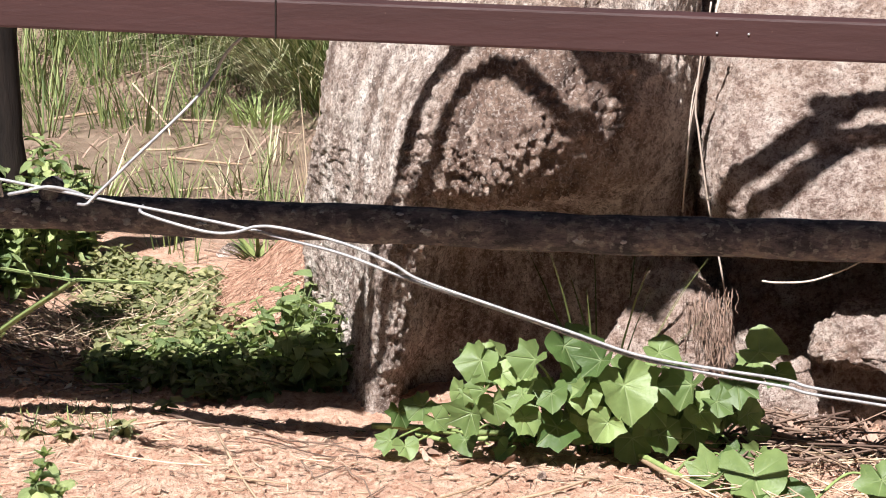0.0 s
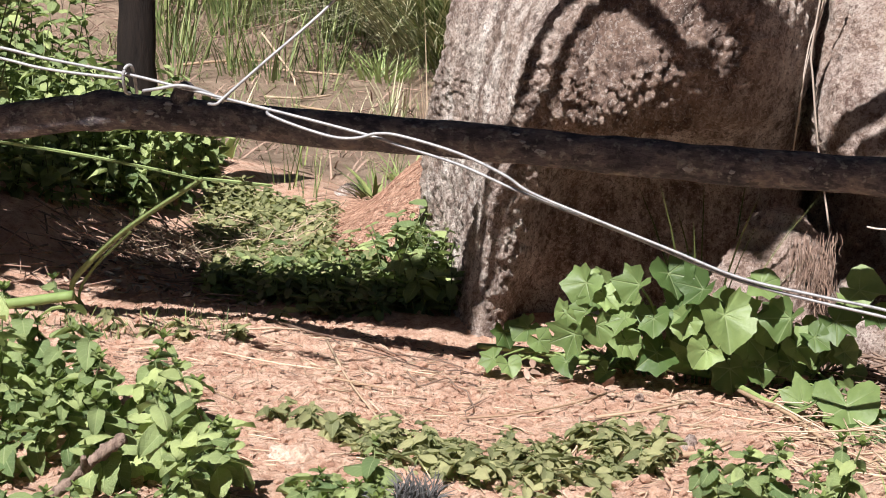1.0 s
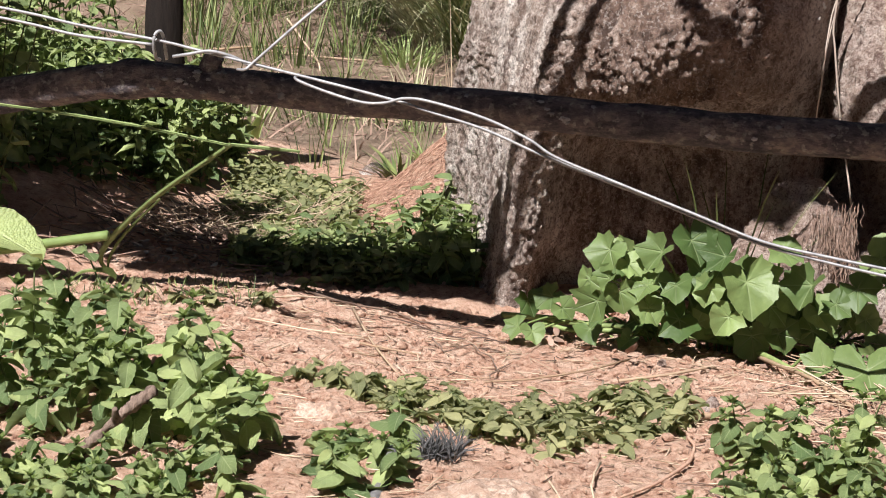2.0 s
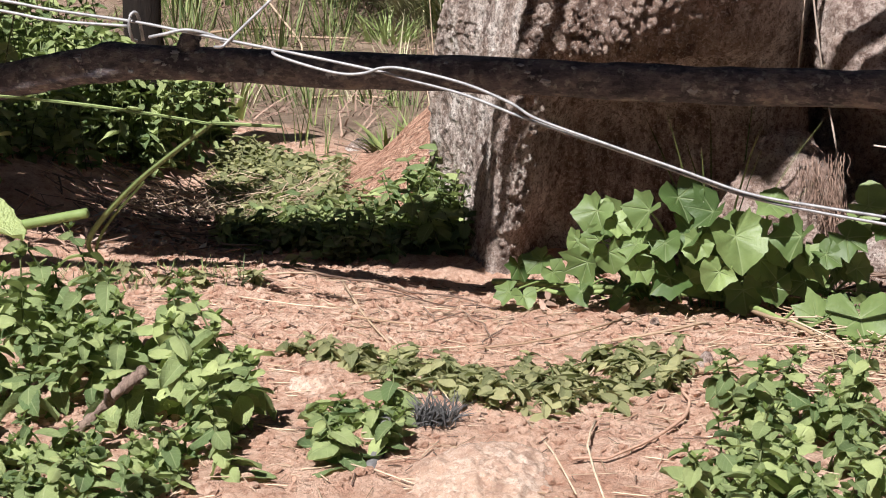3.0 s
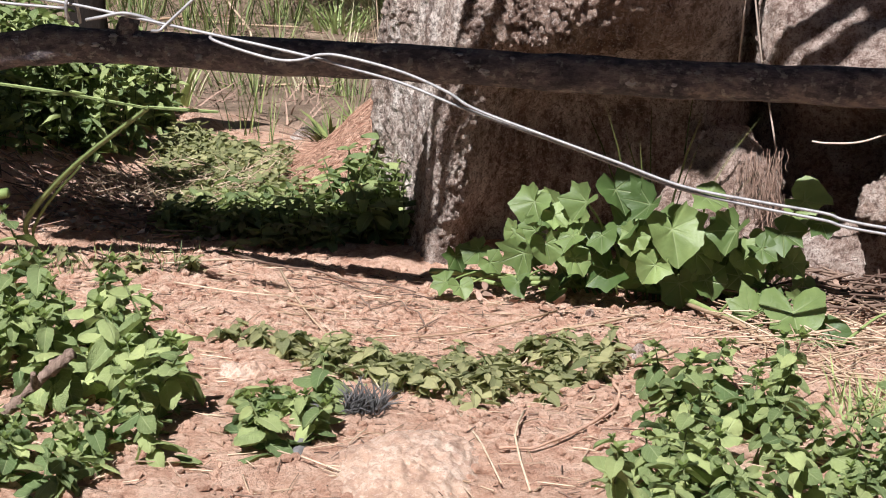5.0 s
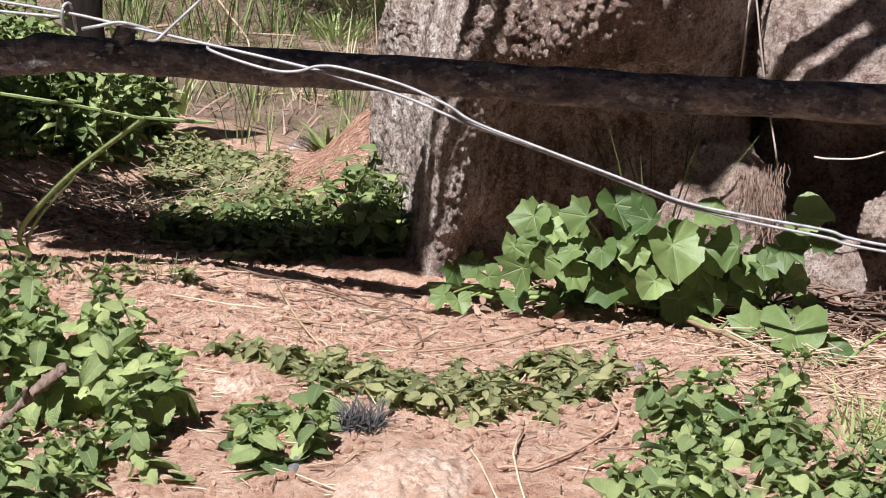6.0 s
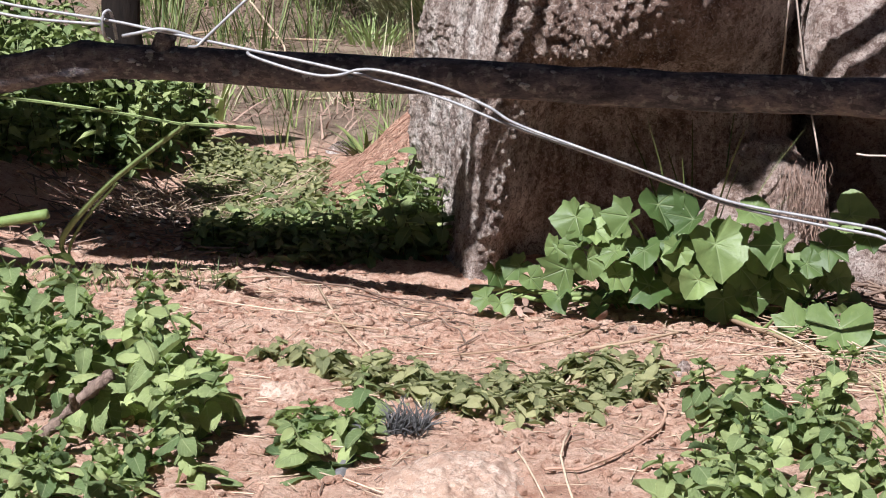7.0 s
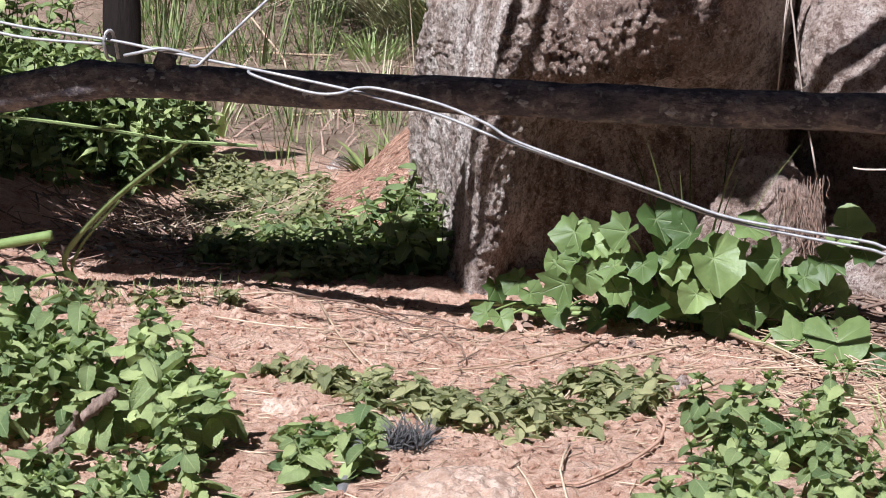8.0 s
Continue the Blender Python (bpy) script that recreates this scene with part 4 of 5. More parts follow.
# unseen boards added above the view, facing the sun, to shade the boulder
for across, width, length, centre in (
        ((0.060, 0.035, 0.0), 0.045, 0.120, (0.155, -0.637, 1.200)),
        ((0.030, 0.054, 0.0), 0.050, 0.110, (0.150, -0.736, 1.200))):
    u = Vector(across)
    v = SUN.cross(u).normalized()
    u = v.cross(SUN)
    plank = part("fence_board", box_mesh("fence_board", (length, width, 0.012), PAINT, 0.002), m=Matrix.Translation(centre) @ Matrix((u, v, SUN)).transposed().to_4x4())
    tagged(plank, "unseen floating board added to shade part of the boulder", "fence board", "loose fence boards")


# ---- loose stones and the ground's litter ----
def lump(rng, size, flat=0.7, detail=1):
    """A small angular clod or pebble."""
    bm = bmesh.new()
    bmesh.ops.create_icosphere(bm, subdivisions=detail, radius=1.0)
    o = rng.random() * 50
    verts = [Vector((v.co.x, v.co.y, v.co.z * flat)) * size * (1 + 0.45 * noise.noise(v.co * 1.3 + Vector((o, 0, 0)))) for v in bm.verts]
    faces = [tuple(v.index for v in f.verts) for f in bm.faces]
    bm.free()
    return verts, faces


def on_rocks(x, y):
    return (-0.14 + 0.2 * max(0.0, -y) < x < 0.95 and -0.04 < y < 0.6) or (0.2 < x < 0.42 and -0.08 < y)


def litter(name, label, category, count, seed, box, lo, hi, r0, r1, material, lift=0.005, turn=6.28, sides=4):
    rng = random.Random(seed)
    pile, n = Pile(), 0
    while n < count:
        x, y = rng.uniform(box[0], box[1]), rng.uniform(box[2], box[3])
        if on_rocks(x, y):
            continue
        n += 1
        a, l = rng.uniform(0, turn), rng.uniform(lo, hi)
        d = Vector((math.cos(a), math.sin(a), 0)) * l / 2
        c = Vector((x, y, 0))
        bend = Vector((-d.y, d.x, 0)) * rng.uniform(-0.06, 0.06)
        a, b = c - d, c + d
        a.z, b.z = (ground_height(p.x, p.y) + rng.uniform(0.001, lift) for p in (a, b))
        mid = (a + b) / 2 + bend
        mid.z = max(mid.z, ground_height(mid.x, mid.y) + 0.001)
        pts = [a, mid, b]
        v, f = tube(spline(pts, 3), rng.uniform(r0, r1), sides)
        pile.add(v, f)
    tagged(part(name, pile.mesh(name, material)), label, category, kind="stuff")


def build_litter():
    rng = random.Random(5)
    pile = Pile()
    for _ in range(11000):
        x, y = rng.uniform(-0.58, 0.62), rng.uniform(-1.2, 0.0)
        if on_rocks(x, y):
            continue
        s = 0.0010 + 0.0066 * rng.random() ** 3.2
        v, f = lump(rng, s)
        z = ground_height(x, y) + 0.25 * s
        pile.add([q + Vector((x, y, z)) for q in v], f)
    tagged(part("soil_clods", pile.mesh("soil_clods", SOIL, False)), "crumbs and clods of dry reddish soil", "soil", kind="stuff")
    litter("straw_litter", "short dry straw scattered over bare soil", "straw", 760, 11, (-0.45, 0.60, -0.75, -0.14), 0.006, 0.050, 0.0003, 0.0008, STRAW)
    litter("straw_litter", "broken dry straw lying near the path", "straw", 480, 12, (-0.35, 0.60, -1.2, -0.72), 0.006, 0.045, 0.0003, 0.0008, STRAW)
    litter("straw_litter", "thick bed of dry straw beside the mint", "straw", 230, 13, (0.36, 0.66, -0.72, -0.20), 0.03, 0.13, 0.0004, 0.0011, STRAW, 0.025)
    litter("straw_litter", "yellow straw under the trampled mint", "straw", 480, 14, (-0.64, -0.38, 0.03, 0.50), 0.015, 0.06, 0.0004, 0.0008, STRAW, 0.040)
    litter("straw_litter", "dry scraps strewn over the mud", "straw", 260, 15, (-1.6, -0.35, 0.8, 3.1), 0.02, 0.09, 0.0006, 0.0016, FIBRE, 0.02)
    litter("dead_reeds", "dead grey-brown reeds matted at the bank", "litter", 260, 24, (-1.9, -0.5, 2.75, 3.5), 0.03, 0.13, 0.0008, 0.0018, FIBRE, 0.05)
    litter("dead_leaves", "red-brown needles heaped against the boulder", "litter", 7000, 16, (-0.46, -0.13, 0.20, 0.98), 0.008, 0.034, 0.0003, 0.0007, RED_STRAW, 0.006)
    litter("dead_leaves", "brown dead stems in the shade", "litter", 300, 17, (-0.75, -0.38, -0.12, 0.45), 0.015, 0.08, 0.0005, 0.0016, FIBRE, 0.02)
    litter("dead_leaves", "fine brown fibres in the dry soil", "litter", 500, 18, (-0.5, 0.62, -1.2, -0.10), 0.008, 0.03, 0.0004, 0.0009, TWIG, 0.004)
    litter("dead_leaves", "brown twigs and roots below the pale boulder", "litter", 160, 19, (0.36, 0.66, -0.30, -0.06), 0.03, 0.10, 0.0008, 0.0022, TWIG, 0.03)


build_litter()


def flakes(label, count, seed, box, size, material):
    """Curled dead leaves strewn over the ground."""
    rng = random.Random(seed)
    pile = Pile()
    for _ in range(count):
        x, y = rng.uniform(box[0], box[1]), rng.uniform(box[2], box[3])
        if on_rocks(x, y):
            continue
        v, f, uv = mint_leaf(rng.randrange(9), 1, rng.uniform(0.35, 0.7), rng.uniform(-0.4, 0.5), 4, 2, 0.15)
        m = leaf_pose((x, y, ground_height(x, y) + 0.004), rng.uniform(0, 6.28), rng.uniform(-0.5, 0.6), rng.uniform(-0.7, 0.7), size * rng.uniform(0.4, 1.3))
        pile.add([m @ Vector(q) for q in v], f, uv)
    tagged(part("dead_leaves", pile.mesh("dead_leaves", material)), label, "litter", kind="stuff")


flakes("curled brown dead leaves in the shade", 260, 51, (-0.66, -0.34, -0.10, 0.34), 0.020, FIBRE)
flakes("pale curled dead leaves in the shade", 240, 55, (-0.66, -0.36, -0.10, 0.30), 0.016, PALE_TWIG)
flakes("curled brown dead leaves under the vine", 110, 52, (0.05, 0.64, -0.34, -0.10), 0.018, FIBRE)
# dense brown flakes stand in for the shade below the pale boulder
flakes("brown leaf flakes added as shade below the pale boulder", 420, 54, (0.36, 0.68, -0.22, 0.06), 0.020, FIBRE)
flakes("small dry leaf scraps on bare soil", 110, 53, (-0.42, 0.60, -1.15, -0.15), 0.005, RED_STRAW)


def stalk_thing(name, label, category, plan, r, material, lift=0.006, group=""):
    rng = random.Random(int(abs(plan[0][0]) * 1000 + 7))
    kink = 0.0 if material is STRAW else 0.004
    line = spline([(x, y, 0) for x, y in plan], 1 if material is STRAW else 3)
    pts = [(p.x + rng.uniform(-kink, kink), p.y + rng.uniform(-kink, kink), ground_height(p.x, p.y) + lift * rng.uniform(0.4, 1.0) + 0.5 * r) for p in line]
    v, f = tube(spline(pts, 2), lambda t: 0.72 * r * (1.1 - 0.35 * t), 7, 0.2)
    tagged(part(name, mesh_of(name, v, f, material)), label, category, group)


def build_stalks():
    straw = "pale dry straw stalk lying on bare soil"
    for plan, r in (([(-0.205, -0.272), (-0.15, -0.40), (-0.10, -0.52), (-0.049, -0.611)], 0.0021), ([(-0.161, -0.45), (-0.12, -0.453), (-0.074, -0.455)], 0.0018),
                    ([(0.156, -0.37), (0.12, -0.45), (0.06, -0.50), (0.0, -0.53)], 0.0018), ([(0.160, -0.505), (0.21, -0.48), (0.245, -0.43), (0.258, -0.407)], 0.0024),
                    ([(0.132, -0.904), (0.17, -1.0), (0.205, -1.106)], 0.0014), ([(0.195, -0.908), (0.20, -1.0), (0.228, -1.10)], 0.0016),
                    ([(0.142, -0.501), (0.155, -0.62), (0.150, -0.70)], 0.0018), ([(0.30, -0.72), (0.26, -0.66), (0.24, -0.60)], 0.0013),
                    ([(-0.34, -0.33), (-0.28, -0.25), (-0.24, -0.21)], 0.0016), ([(-0.30, -0.40), (-0.22, -0.42), (-0.16, -0.40)], 0.0013)):
        stalk_thing("straw_stalk", straw, "straw", plan, r, STRAW, group="straw stalks")
    stalk_thing("dry_stalk", "long dry vine stem beside the green runner", "stem", [(0.285, -0.247), (0.33, -0.40), (0.37, -0.50), (0.42, -0.60), (0.52, -0.70)], 0.0034, STRAW, 0.010)
    stalk_thing("dry_stalk", "short thick pale stick on the soil", "stick", [(0.245, -0.650), (0.28, -0.63), (0.312, -0.612)], 0.0042, STRAW)
    stalk_thing("twig", "curved brown twig on the soil", "twig", [(0.252, -0.700), (0.268, -0.80), (0.262, -0.90), (0.225, -1.0), (0.19, -1.03)], 0.0022, RED_STRAW, group="twigs")
    stalk_thing("twig", "long dark twig lying below the boulder", "twig", [(-0.30, -0.21), (-0.20, -0.235), (-0.12, -0.25), (-0.03, -0.27)], 0.0020, TWIG, group="twigs")
    stalk_thing("twig", "thin dark twig on bare soil", "twig", [(-0.24, -0.23), (-0.16, -0.265), (-0.08, -0.29), (-0.01, -0.30)], 0.0013, TWIG, group="twigs")
    stalk_thing("twig", "crooked thin brown twig on bare soil", "twig", [(-0.08, -0.36), (-0.055, -0.41), (-0.03, -0.36), (0.01, -0.45), (0.02, -0.53)], 0.0013, TWIG, 0.012, group="twigs")
    branch = tagged(new("dead_branch"), "weathered grey-brown branch poking out of the mint", "branch")
    line = spline([(-0.36, -1.03, 0.02), (-0.301, -1.03, 0.068), (-0.268, -1.03, 0.097), (-0.240, -1.03, 0.120), (-0.213, -1.03, 0.147), (-0.186, -1.03, 0.169)], 12)
    line = [p + Vector((0.0016 * fbm(p.x * 60, 0, 1), 0, 0.0016 * fbm(p.x * 60, 5, 1))) for p in line]
    v, f = tube(line, lambda t: 0.0054 - 0.0010 * t + 0.0014 * math.sin(t * 31) * math.sin(t * 17), 16, 0.0, 3.0)
    v = [q * 1.0 + (q - line[i // 16]) * 0.55 * fbm(q.x * 150, q.y * 150, q.z * 150, 3, 0.7) for i, q in enumerate(v)]
    part("limb", mesh_of("limb", v, f, DEAD_WOOD), branch)
    rod_part("stub", [(-0.222, -1.033, 0.138), (-0.220, -1.040, 0.146), (-0.219, -1.044, 0.152)], lambda t: 0.0042 * (1 - 0.4 * t), DEAD_WOOD, branch)


build_stalks()


def flat_stone(name, label, x, y, w, d, h, material, seed):
    levels = []
    for z, k in ((-0.04, 1.05), (-0.006, 1.0), (h * 0.3, 0.80), (h * 0.75, 0.5), (h, 0.18)):
        levels.append((z, [(w * k * math.cos(a) * (1 + 0.5 * noise.noise((seed, a, 0))), d * k * math.sin(a) * (1 + 0.5 * noise.noise((seed, a, 3)))) for a in np.arange(7) * 2 * math.pi / 7]))
    ob = part(name, rock_mesh(name, levels, material, seed, min(0.004, 0.06 * w), 0.0, 98, 48, 0.15), m=Matrix.Translation((x, y, ground_height(x, y))))
    tagged(ob, label, "stone")


flat_stone("stone", "broad pale stone half buried in the soil", 0.118, -1.09, 0.070, 0.12, 0.022, PALE_STONE, 2.2)
flat_stone("stone", "small pale flat stone among mint leaves", -0.100, -0.80, 0.032, 0.024, 0.010, PALE_STONE, 4.2)
flat_stone("stone", "tiny pale pebble on the soil", 0.196, -0.395, 0.006, 0.006, 0.007, PINK_GRANITE, 6.2)
flat_stone("stone", "small reddish stone beside a dry stick", 0.267, -0.585, 0.010, 0.012, 0.012, PINK_GRANITE, 8.2)
flat_stone("stone", "low pale stone at the edge of the mud", -0.50, 1.02, 0.035, 0.05, 0.02, GRANITE, 9.2)


# ---- grasses and reeds ----
def blade(rng, foot, height, width, lean, droop, turn):
    """A tapering grass blade; verts and faces."""
    d = Vector((math.cos(turn), math.sin(turn), 0))
    side = Vector((-d.y, d.x, 0))
    verts = []
    for k in range(5):
        t = k / 4
        c = foot + d * (lean * t + droop * t * t) * height + Vector((0, 0, height * (t - 0.55 * droop * t * t)))
        w = width * (1 - t) ** 0.6 / 2 + 0.0001
        verts += [c - side * w, c + side * w + Vector((0, 0, 0.15 * w))]
    return verts, [(2 * k, 2 * k + 1, 2 * k + 3, 2 * k + 2) for k in range(4)]


def grass(name, label, count, seed, box, lo, hi, w, lean, droop, material, turn=None, kind="stuff"):
    rng = random.Random(seed)
    pile = Pile()
    for _ in range(count):
        x, y = rng.uniform(box[0], box[1]), rng.uniform(box[2], box[3])
        v, f = blade(rng, Vector((x, y, ground_height(x, y) - 0.01)), rng.uniform(lo, hi), w * rng.uniform(0.6, 1.3), lean * rng.uniform(0, 1), droop * rng.uniform(0.2, 1), rng.uniform(0, 6.28) if turn is None else turn + rng.uniform(-0.6, 0.6))
        pile.add(v, f)
    ob = part(name, pile.mesh(name, material))
    return tagged(ob, label, "grass", kind=kind)


def tussock(name, label, count, seed, x, y, spread, lo, hi, w, lean, droop, material):
    """Blades that arch outward from one root."""
    rng = random.Random(seed)
    pile = Pile()
    for _ in range(count):
        a, r = rng.uniform(0, 6.28), spread * rng.random() ** 0.5
        px, py = x + r * math.cos(a), y + r * math.sin(a)
        v, f = blade(rng, Vector((px, py, ground_height(px, py) - 0.01)), rng.uniform(lo, hi), w * rng.uniform(0.6, 1.3), lean * rng.uniform(0.2, 1), droop * rng.uniform(0.2, 1), a + rng.uniform(-0.8, 0.8))
        pile.add(v, f)
    return tagged(part(name, pile.mesh(name, material)), label, "grass", "tussocks on the mud")


def build_grass():
    grass("reeds", "tangled green reeds on the far bank", 3600, 32, (-3.0, 0.3, 3.15, 5.2), 0.15, 0.45, 0.006, 0.7, 0.6, REED)
    grass("dry_sedge", "tangled dry grass on the far bank", 1100, 34, (-3.0, 0.2, 3.1, 5.2), 0.10, 0.35, 0.006, 1.2, 0.9, FIBRE)
    for k, (x, y, n) in enumerate(((-1.34, 2.95, 60), (-1.22, 3.02, 70), (-1.05, 2.90, 55), (-0.97, 3.0, 60), (-1.46, 2.8, 45), (-1.60, 3.0, 60), (-0.84, 3.1, 50), (-1.40, 3.15, 90), (-1.28, 3.2, 90), (-1.12, 3.15, 90), (-1.00, 3.2, 80), (-1.52, 3.2, 80))):
        tussock("reed_tussock", "thin green reeds rising from wet mud", n, 60 + k, x, y, 0.07, 0.12, 0.34, 0.0048, 0.35, 0.25, REED)
    for k, (x, y, n) in enumerate(((-0.86, 3.05, 320), (-0.72, 3.0, 300), (-0.98, 3.25, 260))):
        tussock("sedge_tussock", "arching tussock of pale dry sedge", n, 70 + k, x, y, 0.12, 0.25, 0.55, 0.005, 0.55, 1.3, SEDGE)
        tussock("sedge_tussock", "arching tussock of green sedge", n // 2, 80 + k, x + 0.05, y, 0.10, 0.25, 0.46, 0.007, 0.45, 1.0, REED)
    grass("mud_grass", "short yellow-green grass at the mud's edge", 900, 47, (-1.7, -0.45, 2.55, 3.2), 0.02, 0.09, 0.004, 1.0, 0.8, REED)
    grass("mud_grass", "short brown dry grass at the mud's edge", 500, 48, (-1.7, -0.40, 2.6, 3.3), 0.03, 0.10, 0.0035, 1.6, 0.9, FIBRE)
    grass("mud_grass", "sparse short blades on the mud", 130, 49, (-1.2, -0.40, 1.0, 2.4), 0.015, 0.05, 0.0025, 1.0, 0.6, REED)
    for k, (x, y) in enumerate(((-0.62, 2.85), (-0.52, 2.75), (-0.68, 2.95))):
        tussock("reed_tussock", "dark green bushy reeds behind the boulder", 130, 90 + k, x, y, 0.09, 0.12, 0.36, 0.007, 0.6, 0.4, REED)
    for k, (x, y) in enumerate(((-1.02, 1.72), (-0.94, 1.62), (-0.86, 1.74), (-0.78, 1.66), (-0.70, 1.76), (-0.62, 1.68), (-0.54, 1.60), (-0.66, 2.05), (-0.90, 2.30))):
        tussock("reed_tussock", "low tuft of thin reeds in mud", 26, 110 + k, x, y, 0.05, 0.05, 0.16, 0.0034, 0.55, 0.4, SEDGE if k % 3 == 1 else REED)
    for k, (x, y) in enumerate(((-1.30, 2.35), (-1.18, 2.50), (-1.06, 2.42), (-1.36, 2.62), (-0.98, 2.62))):
        tussock("reed_tussock", "thin dark green reeds standing in litter", 42, 130 + k, x, y, 0.07, 0.08, 0.26, 0.0045, 0.4, 0.3, REED)
    for k, (x, y, n) in enumerate(((-0.74, 2.80, 200), (-0.62, 2.72, 200))):
        tussock("sedge_tussock", "drooping tussock of pale and green sedge", n, 140 + k, x, y, 0.10, 0.20, 0.42, 0.005, 0.6, 1.3, SEDGE if k == 0 else REED)
    grass("mud_litter", "flattened brown dead blades strewn on the mud", 900, 50, (-1.6, -0.36, 1.15, 2.8), 0.02, 0.07, 0.004, 2.2, 0.9, FIBRE)
    grass("mud_grass", "thin green growth strewn over the mud", 420, 51, (-1.5, -0.36, 1.5, 2.8), 0.015, 0.06, 0.0035, 1.4, 0.8, REED)
    tussock("grass_tussock", "bright green grass tuft in mud", 110, 36, -0.80, 2.55, 0.07, 0.05, 0.11, 0.005, 0.6, 0.5, SHOOT)
    for k, (x, y) in enumerate(((-0.62, 1.0), (-0.55, 0.92), (-0.44, 1.02), (-0.66, 1.25), (-0.50, 1.3))):
        tussock("reed_tussock", "few thin dark reeds standing in mud", 9, 100 + k, x, y, 0.03, 0.07, 0.17, 0.003, 0.3, 0.15, REED)
    tussock("grass_tussock", "broad pale green blades beside the litter", 22, 39, -0.415, 1.15, 0.025, 0.05, 0.115, 0.011, 0.9, 0.5, SHOOT)
    tussock("grass_tussock", "dark green blades beside the litter", 22, 45, -0.44, 0.98, 0.03, 0.05, 0.10, 0.010, 1.0, 0.6, REED)
    tussock("grass_tussock", "broad pale green blades by the old post", 14, 46, -0.80, 1.15, 0.04, 0.06, 0.14, 0.010, 0.6, 0.3, SHOOT)
    tussock("dry_grass", "tall pale dry grass by the boulder", 16, 40, -0.300, 0.84, 0.025, 0.16, 0.34, 0.004, 0.22, 0.08, STRAW)
    tussock("grass_tussock", "thin green blades in the boulder's shade", 13, 41, 0.25, -0.14, 0.035, 0.16, 0.30, 0.0040, 0.45, 0.25, REED)
    grass("grass_tuft", "fine bright green grass among mint", 420, 42, (0.47, 0.68, -0.92, -0.72), 0.02, 0.06, 0.0024, 0.9, 0.6, SHOOT)
    grass("grass_tuft", "short dark grass along the shaded ground", 320, 43, (-0.62, -0.32, -0.36, -0.17), 0.012, 0.035, 0.002, 0.9, 0.4, REED)
    stick = "pale dry stalk lying on wet mud"
    for plan, r in (([(-0.99, 2.10), (-0.92, 2.17), (-0.856, 2.227)], 0.0042), ([(-0.907, 2.048), (-0.81, 2.03), (-0.718, 2.01)], 0.0042), ([(-1.25, 2.6), (-1.05, 2.55), (-0.90, 2.5)], 0.005), ([(-0.70, 2.80), (-0.78, 2.83), (-0.852, 2.855)], 0.005),
                    ([(-1.35, 2.5), (-1.22, 2.62), (-1.10, 2.66)], 0.005), ([(-0.80, 1.75), (-0.72, 1.80), (-0.62, 1.70)], 0.004)):
        stalk_thing("straw_stalk", stick, "straw", plan, r, STRAW, 0.012, "stalks on the mud")
    lean = tagged(new("dry_stalk"), "thin pale stalk leaning out of the mud", "stalk")
    rod_part("stalk", [(-0.985, 2.36, -0.135), (-0.997, 2.38, -0.10), (-1.04, 2.39, -0.05), (-1.087, 2.40, 0.004)], 0.0028, STRAW, lean)


build_grass()


def ribbon(name, points, width, material, parent):
    """A flat folded blade along a line."""
    line = spline(points, 8)
    verts, faces = [], []
    for i, c in enumerate(line):
        d = (line[min(i + 1, len(line) - 1)] - line[max(i - 1, 0)]).normalized()
        side = d.cross(Vector((0, 1, 0))).normalized()
        t = i / (len(line) - 1)
        w = width * (0.75 + 0.25 * math.sin(math.pi * t)) / 2
        verts += [c + side * w, c + Vector((0, 0.0022, 0)), c - side * w, c + Vector((0, 0.0035, 0))]
    for i in range(len(line) - 1):
        for k in range(4):
            faces.append((4 * i + k, 4 * i + (k + 1) % 4, 4 * i + 4 + (k + 1) % 4, 4 * i + 4 + k))
    return part(name, mesh_of(name, verts, faces, material), parent)


reed = tagged(new("bent_reed"), "green reed bent over in a sharp angle", "reed")
ribbon("blade", [(-0.557, -0.17, 0.016), (-0.57, -0.19, 0.046), (-0.536, -0.24, 0.09), (-0.431, -0.36, 0.18), (-0.291, -0.5, 0.281)], 0.0078, BENT, reed)
ribbon("blade", [(-0.557, -0.17, 0.016), (-0.562, -0.185, 0.041), (-0.522, -0.235, 0.093), (-0.428, -0.355, 0.176)], 0.0042, BENT, reed)
ribbon("blade", [(-0.291, -0.5, 0.281), (-0.254, -0.5, 0.28), (-0.211, -0.5, 0.279)], 0.0044, BENT, reed)
ribbon("blade", [(-0.619, -0.46, 0.301), (-0.486, -0.48, 0.297), (-0.389, -0.49, 0.29), (-0.291, -0.505, 0.281)], 0.0040, BENT, reed)


def build_near_stalk():
    """A taller stalk that leans in close to the eye, cut off square, with leaves at its side."""
    cut = tagged(new("cut_stalk"), "thick pale green mint stalk cut off square", "stalk")
    rod_part("stalk", [(-0.50, -1.30, ground_height(-0.50, -1.30) - 0.01), (-0.44, -1.36, 0.24), (-0.34, -1.40, 0.335), (-0.22, -1.42, 0.378), (-0.14, -1.423, 0.396), (-0.075, -1.423, 0.410)], 0.0034, STEM, cut)
    for at, heading, pitch, roll, size in (((-0.165, -1.43, 0.415), -1.9, -0.35, 0.2, 0.058), ((-0.200, -1.44, 0.385), -2.3, -0.7, -0.3, 0.050), ((-0.215, -1.40, 0.395), -0.9, 0.1, 0.3, 0.045), ((-0.26, -1.42, 0.36), -2.0, -0.5, 0.1, 0.055)):
        part("leaf", MINT_MESHES[int(size * 1000) % 9], cut, leaf_pose(at, heading, pitch, roll, size))


build_near_stalk()


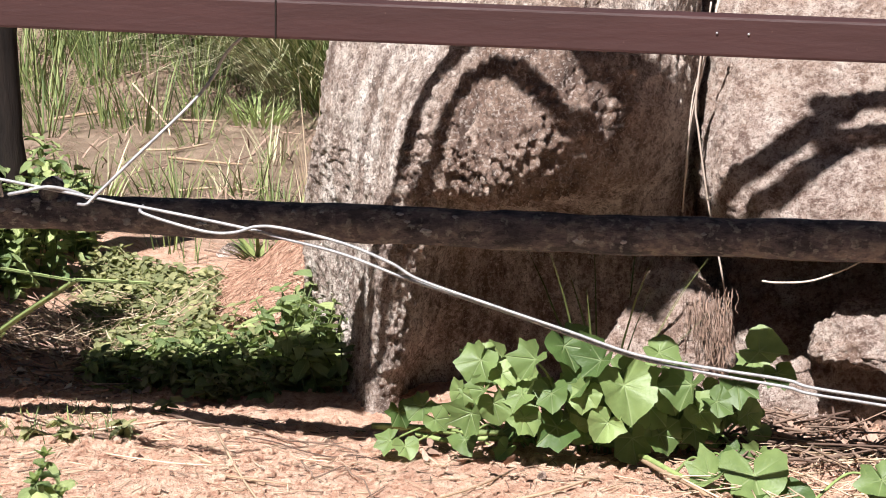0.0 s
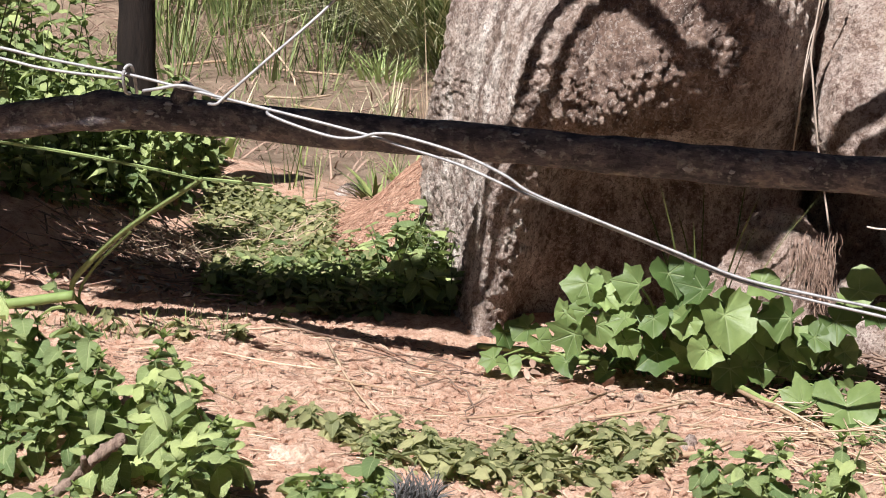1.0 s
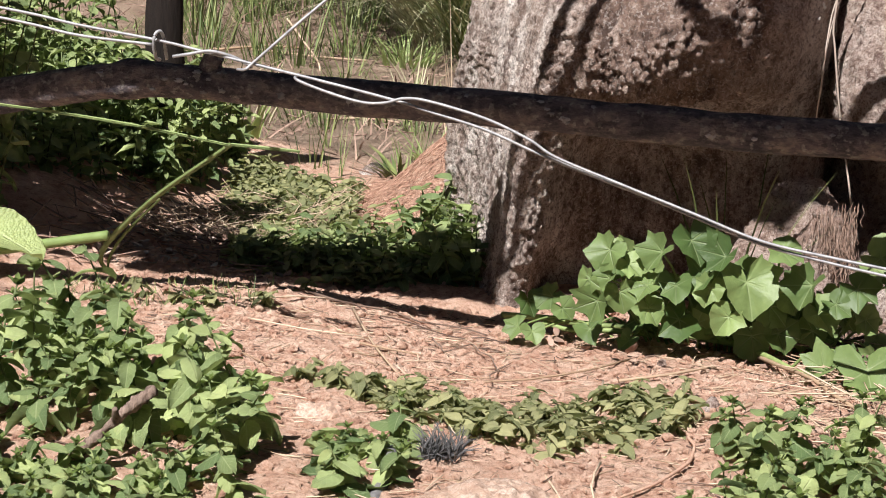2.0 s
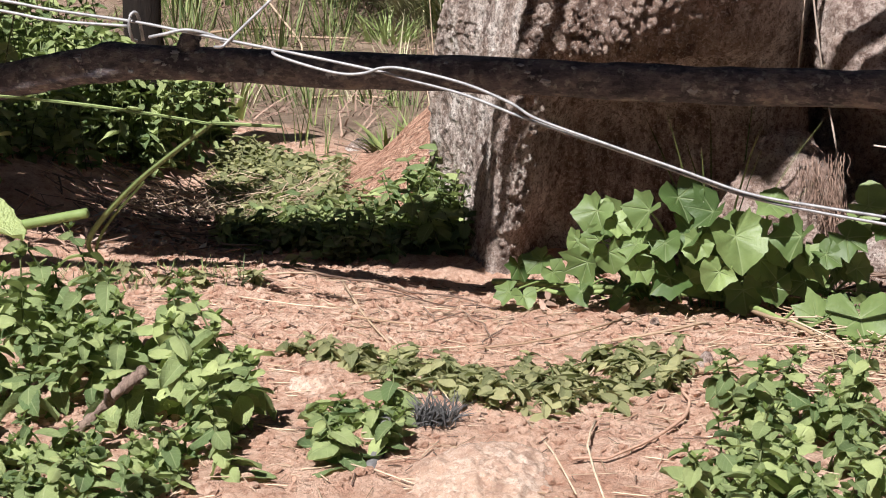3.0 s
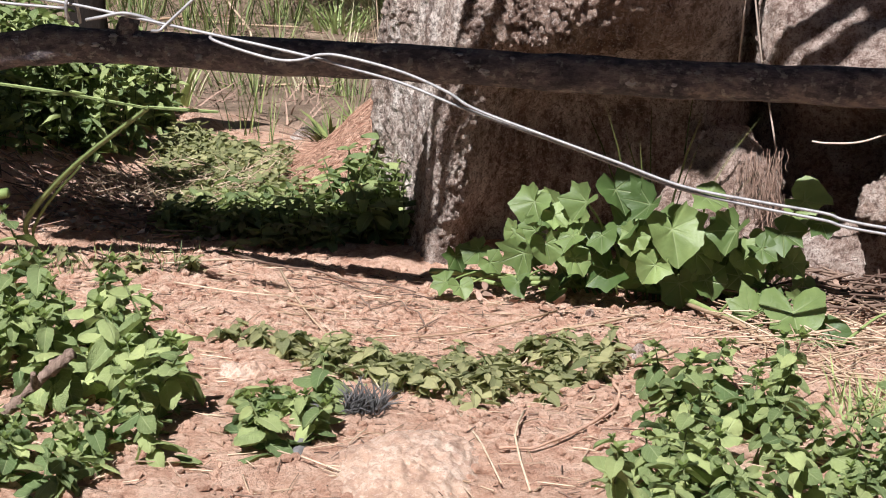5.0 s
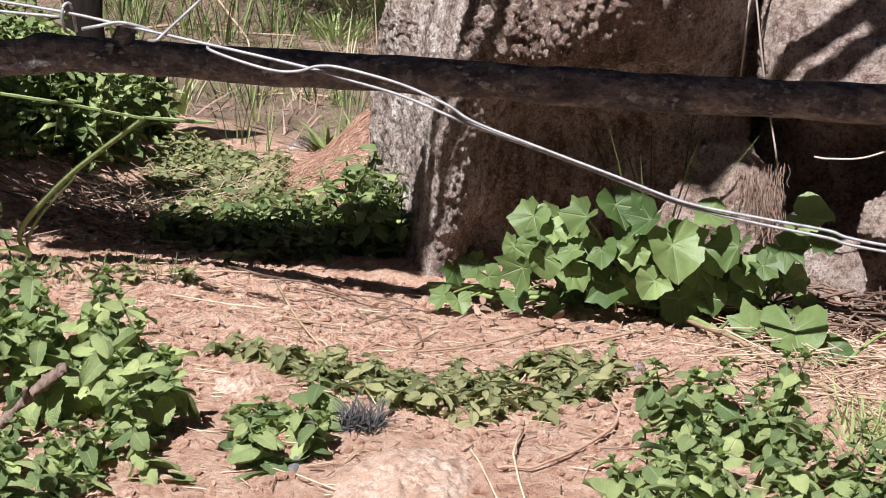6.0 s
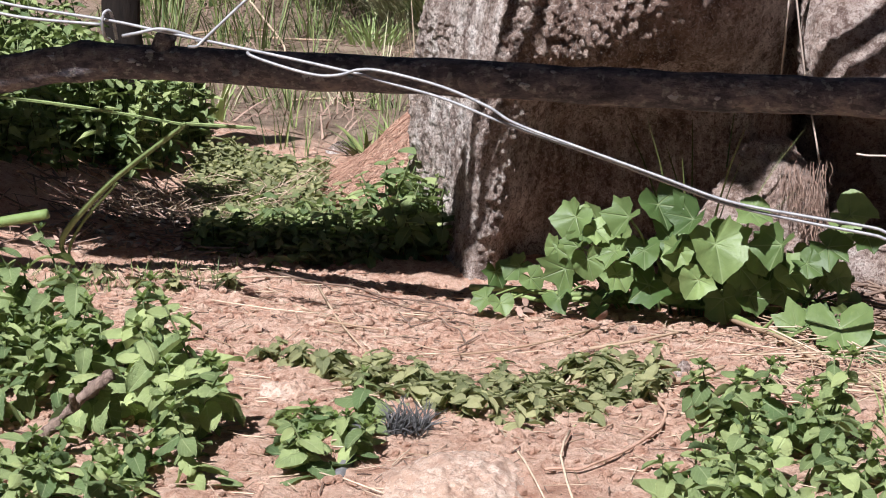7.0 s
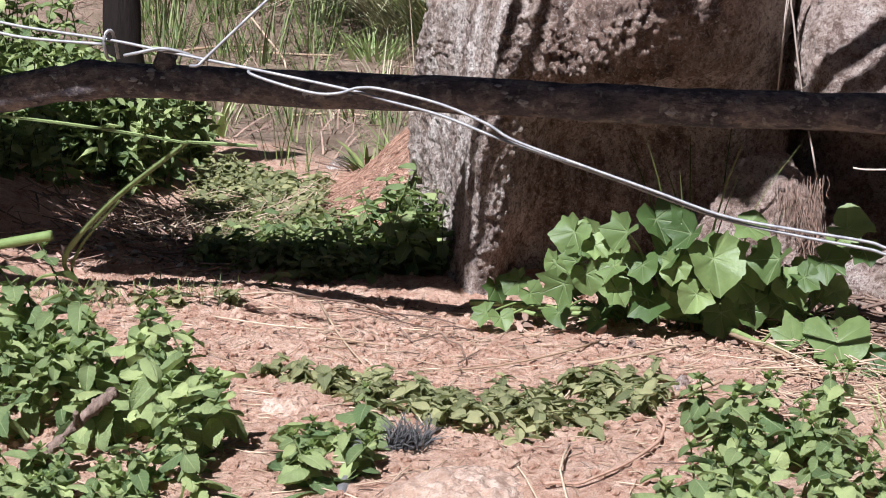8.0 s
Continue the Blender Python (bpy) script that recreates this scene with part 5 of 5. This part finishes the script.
def build_dead_weed():
    weed = tagged(new("dead_weed"), "dead slate-grey spiky weed tuft with a dark stake", "weed")
    rng = random.Random(9)
    shapes = []
    for k in range(4):
        v, f = tube([Vector((0, 0, 0)), Vector((0.02, 0, 0.55)), Vector((0.10 + 0.05 * k, 0, 1.0))], lambda t: 0.040 * (1.05 - 0.8 * t), 4)
        shapes.append(mesh_of("spike", v, f, GREY_LEAF))
    base = Vector((0.050, -0.925, ground_height(0.05, -0.925)))
    for _ in range(190):
        tilt, a, l = rng.uniform(0.1, 1.35), rng.uniform(0, 6.28), rng.uniform(0.014, 0.028)
        foot = base + Vector((rng.uniform(-0.016, 0.018), rng.uniform(-0.016, 0.016), 0.003))
        part("spike", rng.choice(shapes), weed, Matrix.Translation(foot) @ Euler((0, tilt, a)).to_matrix().to_4x4() @ Matrix.Diagonal((l, l, l, 1)))
    rod_part("stake", [(0.005, -0.93, 0.092), (0.012, -0.96, 0.108), (0.018, -1.0, 0.100), (0.02, -1.06, 0.098)], 0.006, GREY_LEAF, weed)


build_dead_weed()


def build_roots():
    roots = tagged(new("hanging_roots"), "pale dry roots hanging down the crack", "roots")
    for pts, r in (([(0.366, -0.015, 0.52), (0.358, -0.015, 0.451), (0.345, -0.015, 0.394), (0.336, -0.02, 0.258)], 0.0016), ([(0.360, -0.02, 0.50), (0.350, -0.02, 0.40), (0.354, -0.02, 0.359), (0.369, -0.02, 0.262), (0.387, -0.035, 0.181), (0.399, -0.04, 0.095)], 0.0019),
                   ([(0.375, 0.0, 0.52), (0.362, -0.01, 0.46), (0.349, -0.01, 0.40)], 0.0025), ([(0.352, -0.015, 0.42), (0.343, -0.015, 0.36), (0.340, -0.015, 0.30)], 0.0011), ([(0.366, -0.02, 0.275), (0.375, -0.03, 0.285), (0.372, -0.02, 0.30)], 0.0010)):
        rod_part("root", pts, 0.72 * r, PALE_TWIG, roots, sides=6)
    twig = tagged(new("twig"), "pale bent twig caught on the rock", "twig", "twigs")
    rod_part("stem", [(0.435, -0.088, 0.190), (0.455, -0.09, 0.189), (0.497, -0.09, 0.193), (0.544, -0.085, 0.212), (0.57, -0.06, 0.225)], 0.0013, PALE_TWIG, twig)
    rng = random.Random(3)
    pile = Pile()
    for _ in range(170):
        x = 0.340 + 0.060 * rng.random() ** 0.6 + rng.uniform(-0.006, 0.006)
        z0 = rng.uniform(0.10 if x > 0.37 else 0.13, 0.172)
        y = -0.098 - 0.30 * (0.16 - z0) + rng.uniform(-0.012, 0.006)
        drop = 0.010 + 0.045 * rng.random() ** 2
        v, f = tube(spline([(x, y + 0.012, z0 + 0.008), (x + rng.uniform(-0.004, 0.004), y, z0), (x + rng.uniform(-0.004, 0.004), y - 0.008, z0 - drop * 0.6), (x + rng.uniform(-0.009, 0.009), y - 0.011, z0 - drop)], 3), rng.uniform(0.0002, 0.0005), 4)
        pile.add(v, f)
    tagged(part("root_fibres", pile.mesh("root_fibres", FIBRE)), "matted brown root fibres hanging over a stone", "roots", kind="stuff")


build_roots()
